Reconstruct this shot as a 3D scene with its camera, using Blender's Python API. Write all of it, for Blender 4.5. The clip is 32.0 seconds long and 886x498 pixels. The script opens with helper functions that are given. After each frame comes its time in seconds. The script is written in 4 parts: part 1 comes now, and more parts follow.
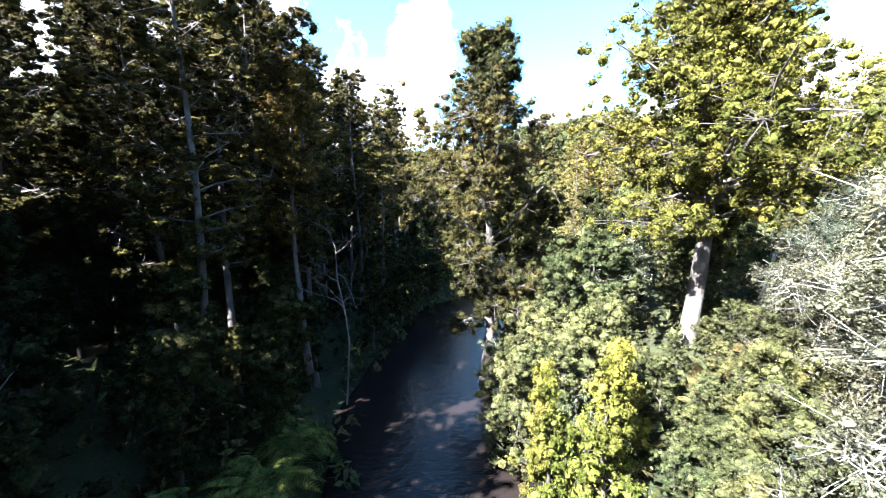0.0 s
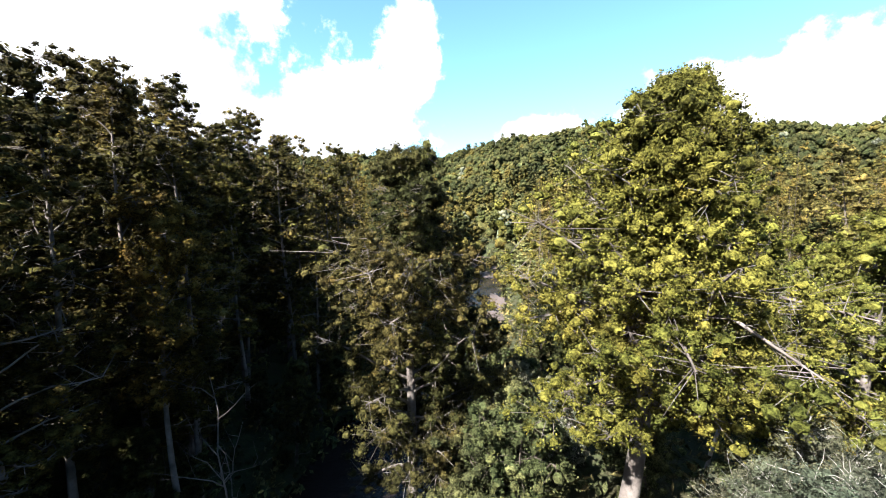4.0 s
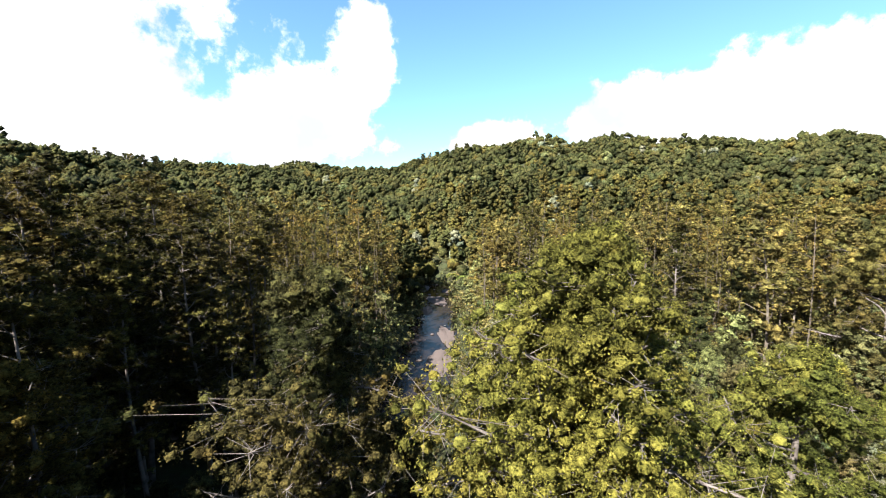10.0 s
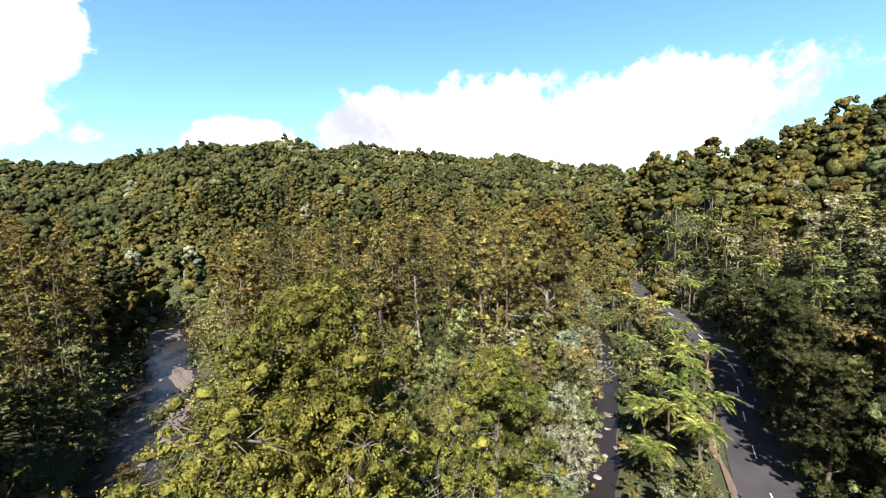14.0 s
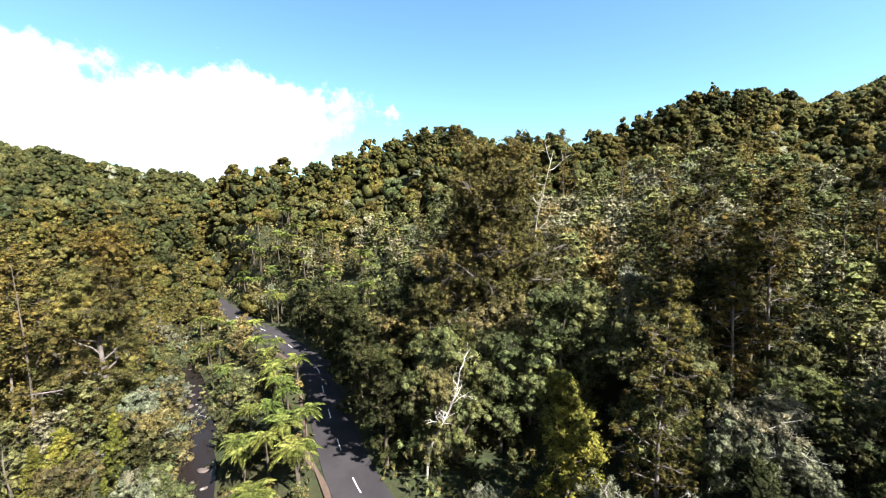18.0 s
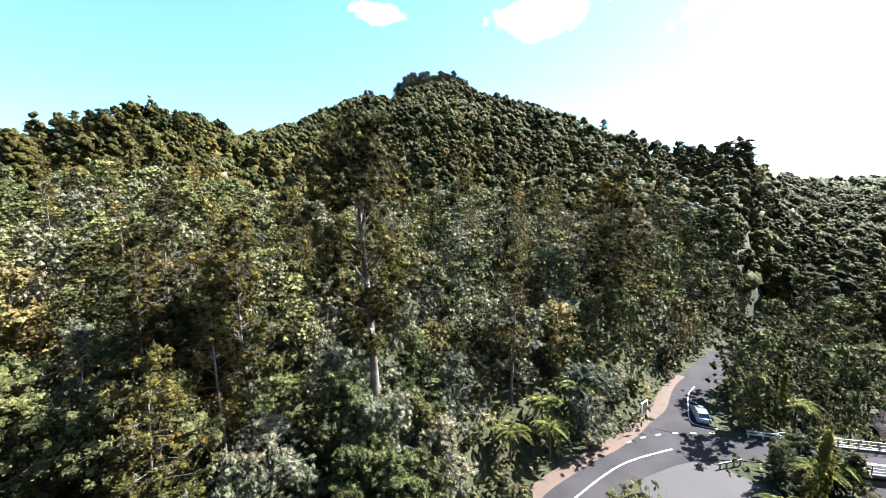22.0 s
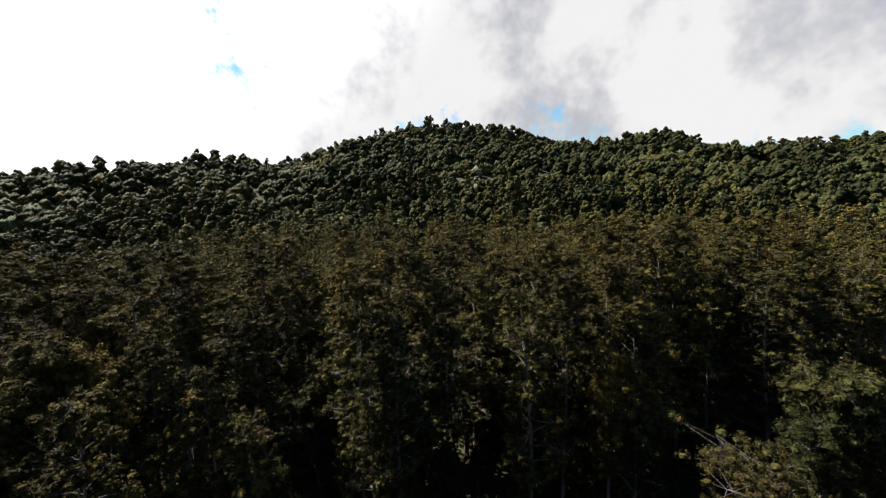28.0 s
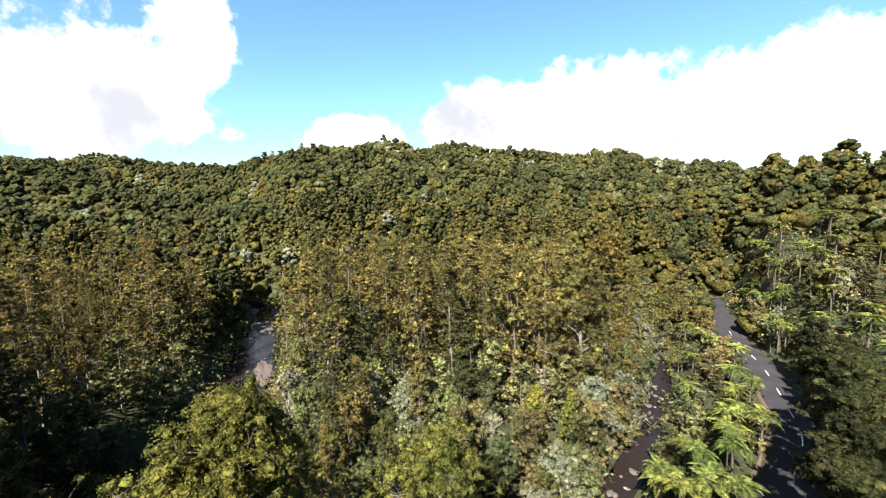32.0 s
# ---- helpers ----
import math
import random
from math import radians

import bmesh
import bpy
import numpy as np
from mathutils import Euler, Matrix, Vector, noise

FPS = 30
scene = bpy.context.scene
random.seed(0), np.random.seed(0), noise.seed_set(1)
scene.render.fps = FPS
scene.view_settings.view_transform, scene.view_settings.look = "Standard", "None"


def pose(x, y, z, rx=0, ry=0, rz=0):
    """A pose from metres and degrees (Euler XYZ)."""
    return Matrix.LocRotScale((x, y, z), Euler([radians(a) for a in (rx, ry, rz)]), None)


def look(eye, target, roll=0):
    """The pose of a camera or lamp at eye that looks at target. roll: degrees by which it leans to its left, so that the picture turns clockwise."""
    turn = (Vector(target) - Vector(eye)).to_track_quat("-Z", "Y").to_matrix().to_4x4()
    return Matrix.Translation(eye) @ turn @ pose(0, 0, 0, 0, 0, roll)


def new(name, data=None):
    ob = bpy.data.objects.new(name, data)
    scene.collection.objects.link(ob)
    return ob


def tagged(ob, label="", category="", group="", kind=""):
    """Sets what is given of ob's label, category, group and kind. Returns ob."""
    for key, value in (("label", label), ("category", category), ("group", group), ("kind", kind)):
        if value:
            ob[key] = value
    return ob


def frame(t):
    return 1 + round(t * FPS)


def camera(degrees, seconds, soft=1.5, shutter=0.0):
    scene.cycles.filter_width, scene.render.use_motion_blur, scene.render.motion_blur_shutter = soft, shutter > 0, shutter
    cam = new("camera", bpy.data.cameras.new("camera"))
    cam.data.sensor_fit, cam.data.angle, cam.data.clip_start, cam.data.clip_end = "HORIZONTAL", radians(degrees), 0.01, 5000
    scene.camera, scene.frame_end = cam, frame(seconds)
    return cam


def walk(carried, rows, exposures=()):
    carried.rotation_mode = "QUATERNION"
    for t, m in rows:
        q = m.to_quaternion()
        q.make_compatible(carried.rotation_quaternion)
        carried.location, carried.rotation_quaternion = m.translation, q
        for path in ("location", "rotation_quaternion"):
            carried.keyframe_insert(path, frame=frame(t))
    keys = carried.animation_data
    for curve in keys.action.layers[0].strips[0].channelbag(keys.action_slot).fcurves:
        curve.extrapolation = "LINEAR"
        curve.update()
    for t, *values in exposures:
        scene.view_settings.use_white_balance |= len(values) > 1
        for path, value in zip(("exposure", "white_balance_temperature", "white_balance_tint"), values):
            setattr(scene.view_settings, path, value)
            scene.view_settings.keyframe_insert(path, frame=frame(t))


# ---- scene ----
import itertools

cam = camera(95.5, 32.0, 1.0)
# seconds, place in metres, tilt from straight down, heading, lean
PATH = (
    (0.0, -6.03, -7.94, 8.91, 83.89, 6.41, -1.36),
    (0.5, -5.44, -7.12, 9.89, 84.02, 4.01, -1.35),
    (1.0, -4.81, -6.30, 10.90, 84.25, 3.51, -1.33),
    (1.5, -4.15, -5.58, 11.96, 84.22, 3.79, -1.47),
    (2.0, -3.52, -4.90, 13.14, 84.37, 3.95, -1.35),
    (2.5, -2.94, -4.27, 14.36, 84.41, 4.01, -0.98),
    (3.0, -2.48, -3.64, 15.50, 84.34, 4.32, -0.50),
    (3.5, -2.10, -3.06, 16.61, 84.13, 4.56, -0.48),
    (5.5, -1.09, -1.78, 20.91, 84.70, -0.34, -0.92),
    (6.0, -0.81, -1.39, 21.94, 84.68, -1.76, -0.72),
    (6.5, -0.58, -1.08, 22.50, 84.48, -2.02, -0.82),
    (7.0, -0.35, -0.81, 22.86, 84.55, -1.73, -0.71),
    (7.5, -0.11, -0.52, 23.33, 84.48, -0.97, -0.71),
    (8.0, 0.10, -0.22, 23.82, 84.45, -0.69, -0.75),
    (8.5, 0.31, -0.01, 24.06, 84.50, -0.48, -0.77),
    (9.0, 0.50, 0.21, 24.25, 84.52, -0.28, -0.80),
    (9.5, 0.71, 0.41, 24.39, 84.61, -0.52, -0.88),
    (10.0, 0.93, 0.59, 24.58, 84.67, -1.80, -1.03),
    (10.5, 1.15, 0.77, 24.78, 84.68, -6.64, -1.14),
    (11.0, 1.35, 0.87, 25.00, 84.67, -10.20, -1.23),
    (11.5, 1.57, 0.98, 25.21, 84.80, -12.46, -1.28),
    (12.0, 1.83, 1.10, 25.42, 84.67, -17.46, -1.43),
    (12.5, 2.06, 1.19, 25.66, 84.62, -23.68, -1.55),
    (13.0, 2.30, 1.25, 25.89, 84.62, -27.32, -1.54),
    (13.5, 2.60, 1.31, 26.13, 84.51, -30.97, -1.63),
    (15.5, 3.94, 2.04, 26.92, 84.37, -53.25, -1.46),
    (16.0, 4.41, 2.11, 27.13, 84.31, -61.50, -1.37),
    (16.5, 4.88, 2.06, 27.38, 84.30, -68.99, -1.43),
    (17.0, 5.31, 2.02, 27.70, 84.27, -76.48, -1.39),
    (17.5, 5.75, 1.94, 28.01, 84.19, -82.38, -1.40),
    (18.0, 6.23, 1.82, 28.28, 84.16, -89.46, -1.39),
    (18.5, 6.74, 1.75, 28.56, 84.16, -97.21, -1.35),
    (19.0, 7.20, 1.63, 28.76, 84.17, -103.34, -1.33),
    (19.5, 7.65, 1.47, 29.02, 84.17, -111.49, -1.31),
    (20.0, 8.11, 1.34, 29.32, 84.22, -121.29, -1.18),
    (20.5, 8.55, 1.14, 29.65, 84.21, -131.29, -1.15),
    (21.0, 8.96, 0.82, 29.87, 84.25, -140.03, -1.16),
    (21.5, 9.32, 0.54, 30.08, 84.28, -148.53, -1.15),
    (22.0, 9.66, 0.27, 30.39, 84.21, -157.68, -1.14),
    (22.5, 10.06, -0.09, 30.74, 84.20, -168.29, -1.14),
    (23.0, 10.40, -0.50, 31.03, 84.16, -179.81, -1.16),
    (23.5, 10.68, -0.87, 31.29, 84.20, -190.33, -1.25),
    (24.0, 10.83, -1.21, 31.50, 84.22, -198.73, -1.34),
    (24.5, 10.92, -1.59, 31.68, 84.21, -206.82, -1.33),
    (25.0, 10.97, -1.99, 31.86, 84.25, -215.33, -1.33),
    (25.5, 11.02, -2.46, 32.03, 84.26, -226.26, -1.35),
    (27.5, 10.73, -3.01, 31.21, 84.21, -269.80, -1.96),
    (28.0, 10.80, -3.15, 31.37, 84.15, -282.13, -2.03),
    (28.5, 10.81, -3.41, 31.55, 84.01, -293.35, -2.17),
    (29.0, 10.78, -3.61, 31.78, 83.81, -303.38, -2.13),
    (29.5, 10.85, -3.80, 31.96, 83.69, -316.52, -2.08),
    (30.0, 10.88, -4.00, 32.15, 83.57, -330.20, -2.00),
    (30.5, 10.95, -4.19, 32.36, 83.50, -343.27, -1.84),
    (31.0, 10.99, -4.42, 32.59, 83.37, -357.52, -1.56),
    (31.5, 11.02, -4.62, 32.77, 83.44, -369.99, -1.25),
    (32.0, 10.95, -4.68, 32.84, 83.61, -381.37, -1.08),
)
walk(cam, [(t, pose(x, y, z, tilt - 0.5, 0, turn) @ pose(0, 0, 0, 0, 0, lean)) for t, x, y, z, tilt, turn, lean in PATH],
     exposures=((0.0, 4.30, 5600, 10), (1.5, 4.10, 5850, 10), (3.0, 3.55, 6050, 10), (6.0, 2.80, 6450, 10), (9.0, 2.88, 6400, 10), (13.0, 2.65, 6350, 10), (16.0, 2.65, 6350, 10), (18.5, 2.90, 6300, 10), (20.5, 3.70, 5950, 10), (21.5, 3.65, 5950, 10), (22.5, 2.90, 5850, 10), (23.5, 2.73, 6000, 10), (25.0, 2.11, 6350, 10), (27.5, 1.85, 6500, 10), (29.0, 2.30, 6500, 10), (30.5, 2.43, 6550, 10), (32.0, 2.67, 6450, 10)))

# ---- light ----
SUN_AZIMUTH, SUN_HEIGHT = radians(222), radians(45)
sun_data = bpy.data.lights.new("sun", "SUN")
sun_data.energy, sun_data.angle, sun_data.color = 5.0, radians(0.53), (1.0, 0.95, 0.86)
sun = new("sun", sun_data)
sun_from = Vector((math.sin(SUN_AZIMUTH) * math.cos(SUN_HEIGHT), math.cos(SUN_AZIMUTH) * math.cos(SUN_HEIGHT), math.sin(SUN_HEIGHT)))
sun.matrix_world = look(sun_from * 300, (0, 0, 0))


class Nodes:
    """A small helper to write node trees."""

    def __init__(self, tree):
        self.tree = tree
        tree.nodes.clear()

    def add(self, kind):
        return self.tree.nodes.new(kind)

    def link(self, a, b):
        self.tree.links.new(a, b)

    def math(self, op, a, b=None, clamp=False):
        node = self.tree.nodes.new("ShaderNodeMath")
        node.operation, node.use_clamp = op, clamp
        for k, v in enumerate((a, b)):
            if v is None:
                continue
            if isinstance(v, (int, float)):
                node.inputs[k].default_value = v
            else:
                self.link(v, node.inputs[k])
        return node.outputs[0]

    def mix(self, fac, a, b, blend="MIX"):
        node = self.tree.nodes.new("ShaderNodeMix")
        node.data_type, node.blend_type = "RGBA", blend
        for k, v in ((0, fac), (6, a), (7, b)):
            if isinstance(v, (int, float)):
                node.inputs[k].default_value = v
            elif isinstance(v, tuple):
                node.inputs[k].default_value = (*v, 1)[:4]
            else:
                self.link(v, node.inputs[k])
        return node.outputs[2]

    def noise(self, vector, scale, detail=4, rough=0.55):
        node = self.tree.nodes.new("ShaderNodeTexNoise")
        node.inputs["Scale"].default_value, node.inputs["Detail"].default_value = scale, detail
        node.inputs["Roughness"].default_value = rough
        if vector is not None:
            self.link(vector, node.inputs["Vector"])
        return node

    def ramp(self, fac, low, high):
        node = self.tree.nodes.new("ShaderNodeMapRange")
        node.interpolation_type = "SMOOTHSTEP"
        self.link(fac, node.inputs[0])
        node.inputs[1].default_value, node.inputs[2].default_value = low, high
        return node.outputs[0]


# ---- sky with fair-weather clouds ----
world = bpy.data.worlds.new("sky")
world.use_nodes = True
scene.world = world
n = Nodes(world.node_tree)
sky = n.add("ShaderNodeTexSky")
sky.sky_type, sky.sun_disc = "NISHITA", False
sky.sun_elevation, sky.sun_rotation = SUN_HEIGHT, SUN_AZIMUTH
sky.air_density, sky.dust_density, sky.ozone_density = 1.0, 0.6, 1.0
SKY_STRENGTH = 0.038
coords = n.add("ShaderNodeTexCoord")
way = coords.outputs["Generated"]
split = n.add("ShaderNodeSeparateXYZ")
n.link(way, split.inputs[0])
azimuth = n.math("ARCTAN2", split.outputs[0], split.outputs[1])
height = n.math("ARCSINE", split.outputs[2])
wisps = n.noise(way, 5.5, 9, 0.62)
fine = n.noise(way, 16, 6, 0.6)
# cloud banks: azimuth, height, half width, half height, all in degrees
BANKS = ((-52, 20, 34, 18), (-18, 11, 16, 7.5), (-8, 19, 5, 8), (10, 7, 12, 5), (36, 9, 24, 7), (62, 9.5, 18, 7.5), (150, 24, 4, 1.5), (171, 23, 6, 3),
         (228, 26, 44, 27), (275, 22, 34, 20), (308, 14, 34, 13), (248, 8, 36, 13))
cover = None
for az, el, wide, tall in BANKS:
    side = n.math("SUBTRACT", azimuth, radians(az if az < 180 else az - 360))
    turn = n.add("ShaderNodeMath")
    turn.operation = "WRAP"
    n.link(side, turn.inputs[0])
    turn.inputs[1].default_value, turn.inputs[2].default_value = math.pi, -math.pi
    side = turn.outputs[0]
    a = n.math("DIVIDE", side, radians(wide))
    b = n.math("DIVIDE", n.math("SUBTRACT", height, radians(el)), radians(tall))
    d = n.math("SQRT", n.math("ADD", n.math("MULTIPLY", a, a), n.math("MULTIPLY", b, b)))
    bank = n.math("SUBTRACT", 1.0, d)
    cover = bank if cover is None else n.math("MAXIMUM", cover, bank)
lumps = n.math("MULTIPLY", n.math("SUBTRACT", wisps.outputs[0], 0.5), 2.6)
lumps = n.math("ADD", lumps, n.math("MULTIPLY", n.math("SUBTRACT", fine.outputs[0], 0.5), 0.7))
density = n.ramp(n.math("ADD", cover, lumps), 0.0, 0.30)
belly = n.noise(way, 3.2, 5, 0.6)
shade = n.ramp(belly.outputs[0], 0.48, 0.66)
cloud_colour = n.mix(n.math("MULTIPLY", shade, 0.72), (1.0, 0.99, 0.98), (0.42, 0.44, 0.50))
sky_colour = n.mix(1.0, sky.outputs[0], (SKY_STRENGTH * 0.80, SKY_STRENGTH * 1.08, SKY_STRENGTH * 1.12), "MULTIPLY")
cloud_light = n.mix(1.0, cloud_colour, (0.235, 0.235, 0.238), "MULTIPLY")
aim = n.add("ShaderNodeVectorMath")
aim.operation = "DOT_PRODUCT"
n.link(way, aim.inputs[0])
aim.inputs[1].default_value = sun_from
bright = n.math("ADD", 1.0, n.math("MULTIPLY", n.ramp(aim.outputs["Value"], 0.55, 1.0), 1.6))
glow = n.add("ShaderNodeCombineXYZ")
for k in range(3):
    n.link(bright, glow.inputs[k])
cloud_light = n.mix(1.0, cloud_light, glow.outputs[0], "MULTIPLY")
final = n.mix(density, sky_colour, cloud_light)
backing = n.add("ShaderNodeBackground")
n.link(final, backing.inputs[0])
backing.inputs[1].default_value = 1.0
n.link(backing.outputs[0], n.add("ShaderNodeOutputWorld").inputs[0])


# ---- materials ----
def material(name, build):
    mat = bpy.data.materials.new(name)
    mat.use_nodes = True
    build(Nodes(mat.node_tree))
    return mat


def finish(n, colour, roughness, bump=None, strength=0.4, distance=0.05, specular=0.4, metallic=0.0, translucency=0.0):
    shader = n.add("ShaderNodeBsdfPrincipled")
    for slot, value in (("Base Color", colour), ("Roughness", roughness)):
        if isinstance(value, (int, float)):
            shader.inputs[slot].default_value = value
        elif isinstance(value, tuple):
            shader.inputs[slot].default_value = (*value, 1)
        else:
            n.link(value, shader.inputs[slot])
    shader.inputs["Specular IOR Level"].default_value = specular
    shader.inputs["Metallic"].default_value = metallic
    if bump is not None:
        node = n.add("ShaderNodeBump")
        node.inputs["Strength"].default_value, node.inputs["Distance"].default_value = strength, distance
        n.link(bump, node.inputs["Height"])
        n.link(node.outputs[0], shader.inputs["Normal"])
    out = shader.outputs[0]
    if translucency:
        glow = n.add("ShaderNodeBsdfTranslucent")
        n.link(colour, glow.inputs[0])
        blend = n.add("ShaderNodeMixShader")
        blend.inputs[0].default_value = translucency
        n.link(out, blend.inputs[1])
        n.link(glow.outputs[0], blend.inputs[2])
        out = blend.outputs[0]
    n.link(out, n.add("ShaderNodeOutputMaterial").inputs[0])


def leaf_material(name, dark, light, accent, accent_share=0.12, gloss=0.7):
    """Foliage: tone by leaf, by tuft and by tree, with tufts of an accent colour, and shaded gaps and sunlit flecks
    painted in.
    """
    def build(n):
        geometry = n.add("ShaderNodeNewGeometry")
        info = n.add("ShaderNodeObjectInfo")
        where = geometry.outputs["Position"]
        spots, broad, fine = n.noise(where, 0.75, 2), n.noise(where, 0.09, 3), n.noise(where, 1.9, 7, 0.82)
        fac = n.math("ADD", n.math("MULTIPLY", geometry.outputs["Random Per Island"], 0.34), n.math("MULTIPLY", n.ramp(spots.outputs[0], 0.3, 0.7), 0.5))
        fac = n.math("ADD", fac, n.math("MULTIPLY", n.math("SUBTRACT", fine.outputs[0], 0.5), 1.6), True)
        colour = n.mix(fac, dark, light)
        rare = n.ramp(n.noise(where, 0.42, 2).outputs[0], 0.66 - accent_share * 0.6, 0.76 - accent_share * 0.6)
        colour = n.mix(n.math("MULTIPLY", rare, 0.3), colour, accent)
        cast = n.mix(info.outputs["Random"], (0.66, 0.70, 0.70), (1.10, 1.07, 1.00))
        colour = n.mix(1.0, colour, cast, "MULTIPLY")
        clump = n.add("ShaderNodeTexVoronoi")
        clump.inputs["Scale"].default_value = 0.17
        n.link(where, clump.inputs["Vector"])
        tone = n.add("ShaderNodeSeparateColor")
        n.link(clump.outputs["Color"], tone.inputs[0])
        cast = n.mix(tone.outputs[0], (0.58, 0.62, 0.64), (1.22, 1.20, 1.14))
        colour = n.mix(1.0, colour, cast, "MULTIPLY")
        cast = n.mix(tone.outputs[1], (1.07, 0.97, 0.98), (0.95, 1.04, 1.00))
        colour = n.mix(1.0, colour, cast, "MULTIPLY")
        cast = n.mix(n.ramp(broad.outputs[0], 0.35, 0.65), (0.84, 0.88, 0.90), (1.14, 1.08, 1.00))
        colour = n.mix(1.0, colour, cast, "MULTIPLY")
        # painted shade: hollows of the bump darkened, its high flecks brightened as if sunlit
        relief_shade = n.mix(n.ramp(fine.outputs[0], 0.36, 0.62), (0.28, 0.28, 0.28), (1.75, 1.70, 1.64))
        colour = n.mix(1.0, colour, relief_shade, "MULTIPLY")
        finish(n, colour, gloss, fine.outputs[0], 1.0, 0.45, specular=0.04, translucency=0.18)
    return material(name, build)


def bark_material(name, dark, light):
    def build(n):
        where = n.add("ShaderNodeTexCoord").outputs["Object"]
        big, small = n.noise(where, 0.9, 5), n.noise(where, 9, 6, 0.7)
        colour = n.mix(n.ramp(big.outputs[0], 0.35, 0.65), dark, light)
        colour = n.mix(n.math("MULTIPLY", n.ramp(small.outputs[0], 0.5, 0.75), 0.6), colour, tuple(c * 0.55 for c in dark))
        finish(n, colour, 0.9, small.outputs[0], 0.8, 0.05, 0.2)
    return material(name, build)


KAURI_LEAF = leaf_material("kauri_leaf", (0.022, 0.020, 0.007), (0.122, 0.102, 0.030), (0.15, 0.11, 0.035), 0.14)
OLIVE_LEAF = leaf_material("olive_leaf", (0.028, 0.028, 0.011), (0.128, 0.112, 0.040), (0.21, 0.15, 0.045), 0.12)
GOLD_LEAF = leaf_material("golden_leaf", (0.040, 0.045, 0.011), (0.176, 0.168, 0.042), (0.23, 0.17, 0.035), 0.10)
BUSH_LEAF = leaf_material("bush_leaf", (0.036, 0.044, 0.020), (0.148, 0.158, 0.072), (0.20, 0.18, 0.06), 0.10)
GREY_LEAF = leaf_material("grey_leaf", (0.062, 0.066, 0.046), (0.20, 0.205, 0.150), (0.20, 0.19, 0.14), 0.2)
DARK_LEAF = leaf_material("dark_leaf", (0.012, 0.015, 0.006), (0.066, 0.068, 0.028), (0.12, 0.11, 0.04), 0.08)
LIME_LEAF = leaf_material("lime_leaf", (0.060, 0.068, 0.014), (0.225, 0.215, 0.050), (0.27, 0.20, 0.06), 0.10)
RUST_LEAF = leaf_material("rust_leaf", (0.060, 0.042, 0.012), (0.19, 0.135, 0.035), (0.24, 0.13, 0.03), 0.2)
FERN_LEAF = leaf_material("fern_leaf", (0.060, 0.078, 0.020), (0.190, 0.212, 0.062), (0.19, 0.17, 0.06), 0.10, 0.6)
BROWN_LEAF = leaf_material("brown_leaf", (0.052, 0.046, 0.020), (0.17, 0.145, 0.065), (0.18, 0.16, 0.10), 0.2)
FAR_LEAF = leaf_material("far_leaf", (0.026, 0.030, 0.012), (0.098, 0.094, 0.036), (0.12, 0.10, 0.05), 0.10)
GREY_BARK = bark_material("grey_bark", (0.055, 0.045, 0.040), (0.13, 0.112, 0.102))
DARK_BARK = bark_material("dark_bark", (0.035, 0.028, 0.022), (0.085, 0.07, 0.055))
DEAD_WOOD = bark_material("dead_wood", (0.17, 0.155, 0.14), (0.33, 0.31, 0.285))


# ---- the lie of the land ----
RIVER = ((-26, 178), (-12, 170), (-1, 159), (3, 140), (2, 110), (0, 84), (-3, 62), (-10, 40), (-11, 24), (-9, 8), (-10, -12), (-15, -34),
         (-23, -56), (-34, -77), (-50, -106), (-84, -171), (-150, -290))
STREAM = ((92, 66), (82, 54), (72, 45.5), (63, 39.5), (53, 33.5), (41, 26), (26, 15), (10, -4), (-10, -14))
ROAD = ((139, 85), (126, 72), (108, 56.5), (94, 41.5), (83, 32), (74, 25), (64, 20.8), (50, 14.6), (42, 10.2), (33, 4), (26, -7), (20, -22),
        (14, -36), (9.6, -44.6), (6.5, -48.6), (1.7, -53), (-4, -55.6), (-11, -56.9))
SIDE_ROAD = ((0.6, -57), (0, -61), (-2.2, -69), (-6, -78), (-10.7, -87.3), (-18, -100), (-30, -116))
FAR_ROAD = ((-37.2, -60.4), (-44, -62), (-56, -74), (-72, -97), (-90, -122), (-108, -148), (-150, -205))


def bend(points, step=2.0):
    """A smooth line through the points, as an array of places every step metres."""
    p = np.array(points, float)
    out = []
    for k in range(len(p) - 1):
        a, b = p[max(k - 1, 0)], p[k]
        c, d = p[k + 1], p[min(k + 2, len(p) - 1)]
        for s in np.linspace(0, 1, max(2, int(np.linalg.norm(c - b) / step)), endpoint=False):
            out.append(0.5 * (2 * b + (c - a) * s + (2 * a - 5 * b + 4 * c - d) * s * s + (3 * b - a - 3 * c + d) * s ** 3))
    out.append(p[-1])
    return np.array(out)


river_line, stream_line, road_line = bend(RIVER), bend(STREAM), bend(ROAD)
side_line, far_line = bend(SIDE_ROAD), bend(FAR_ROAD)


def away(x, y, line):
    """How far the places are from a line."""
    x, y = np.asarray(x, float), np.asarray(y, float)
    best = np.full(x.shape, 1e9)
    for a, b in zip(line[:-1], line[1:]):
        d = b - a
        s = np.clip(((x - a[0]) * d[0] + (y - a[1]) * d[1]) / max(d @ d, 1e-9), 0, 1)
        best = np.minimum(best, (x - a[0] - s * d[0]) ** 2 + (y - a[1] - s * d[1]) ** 2)
    return np.sqrt(best)


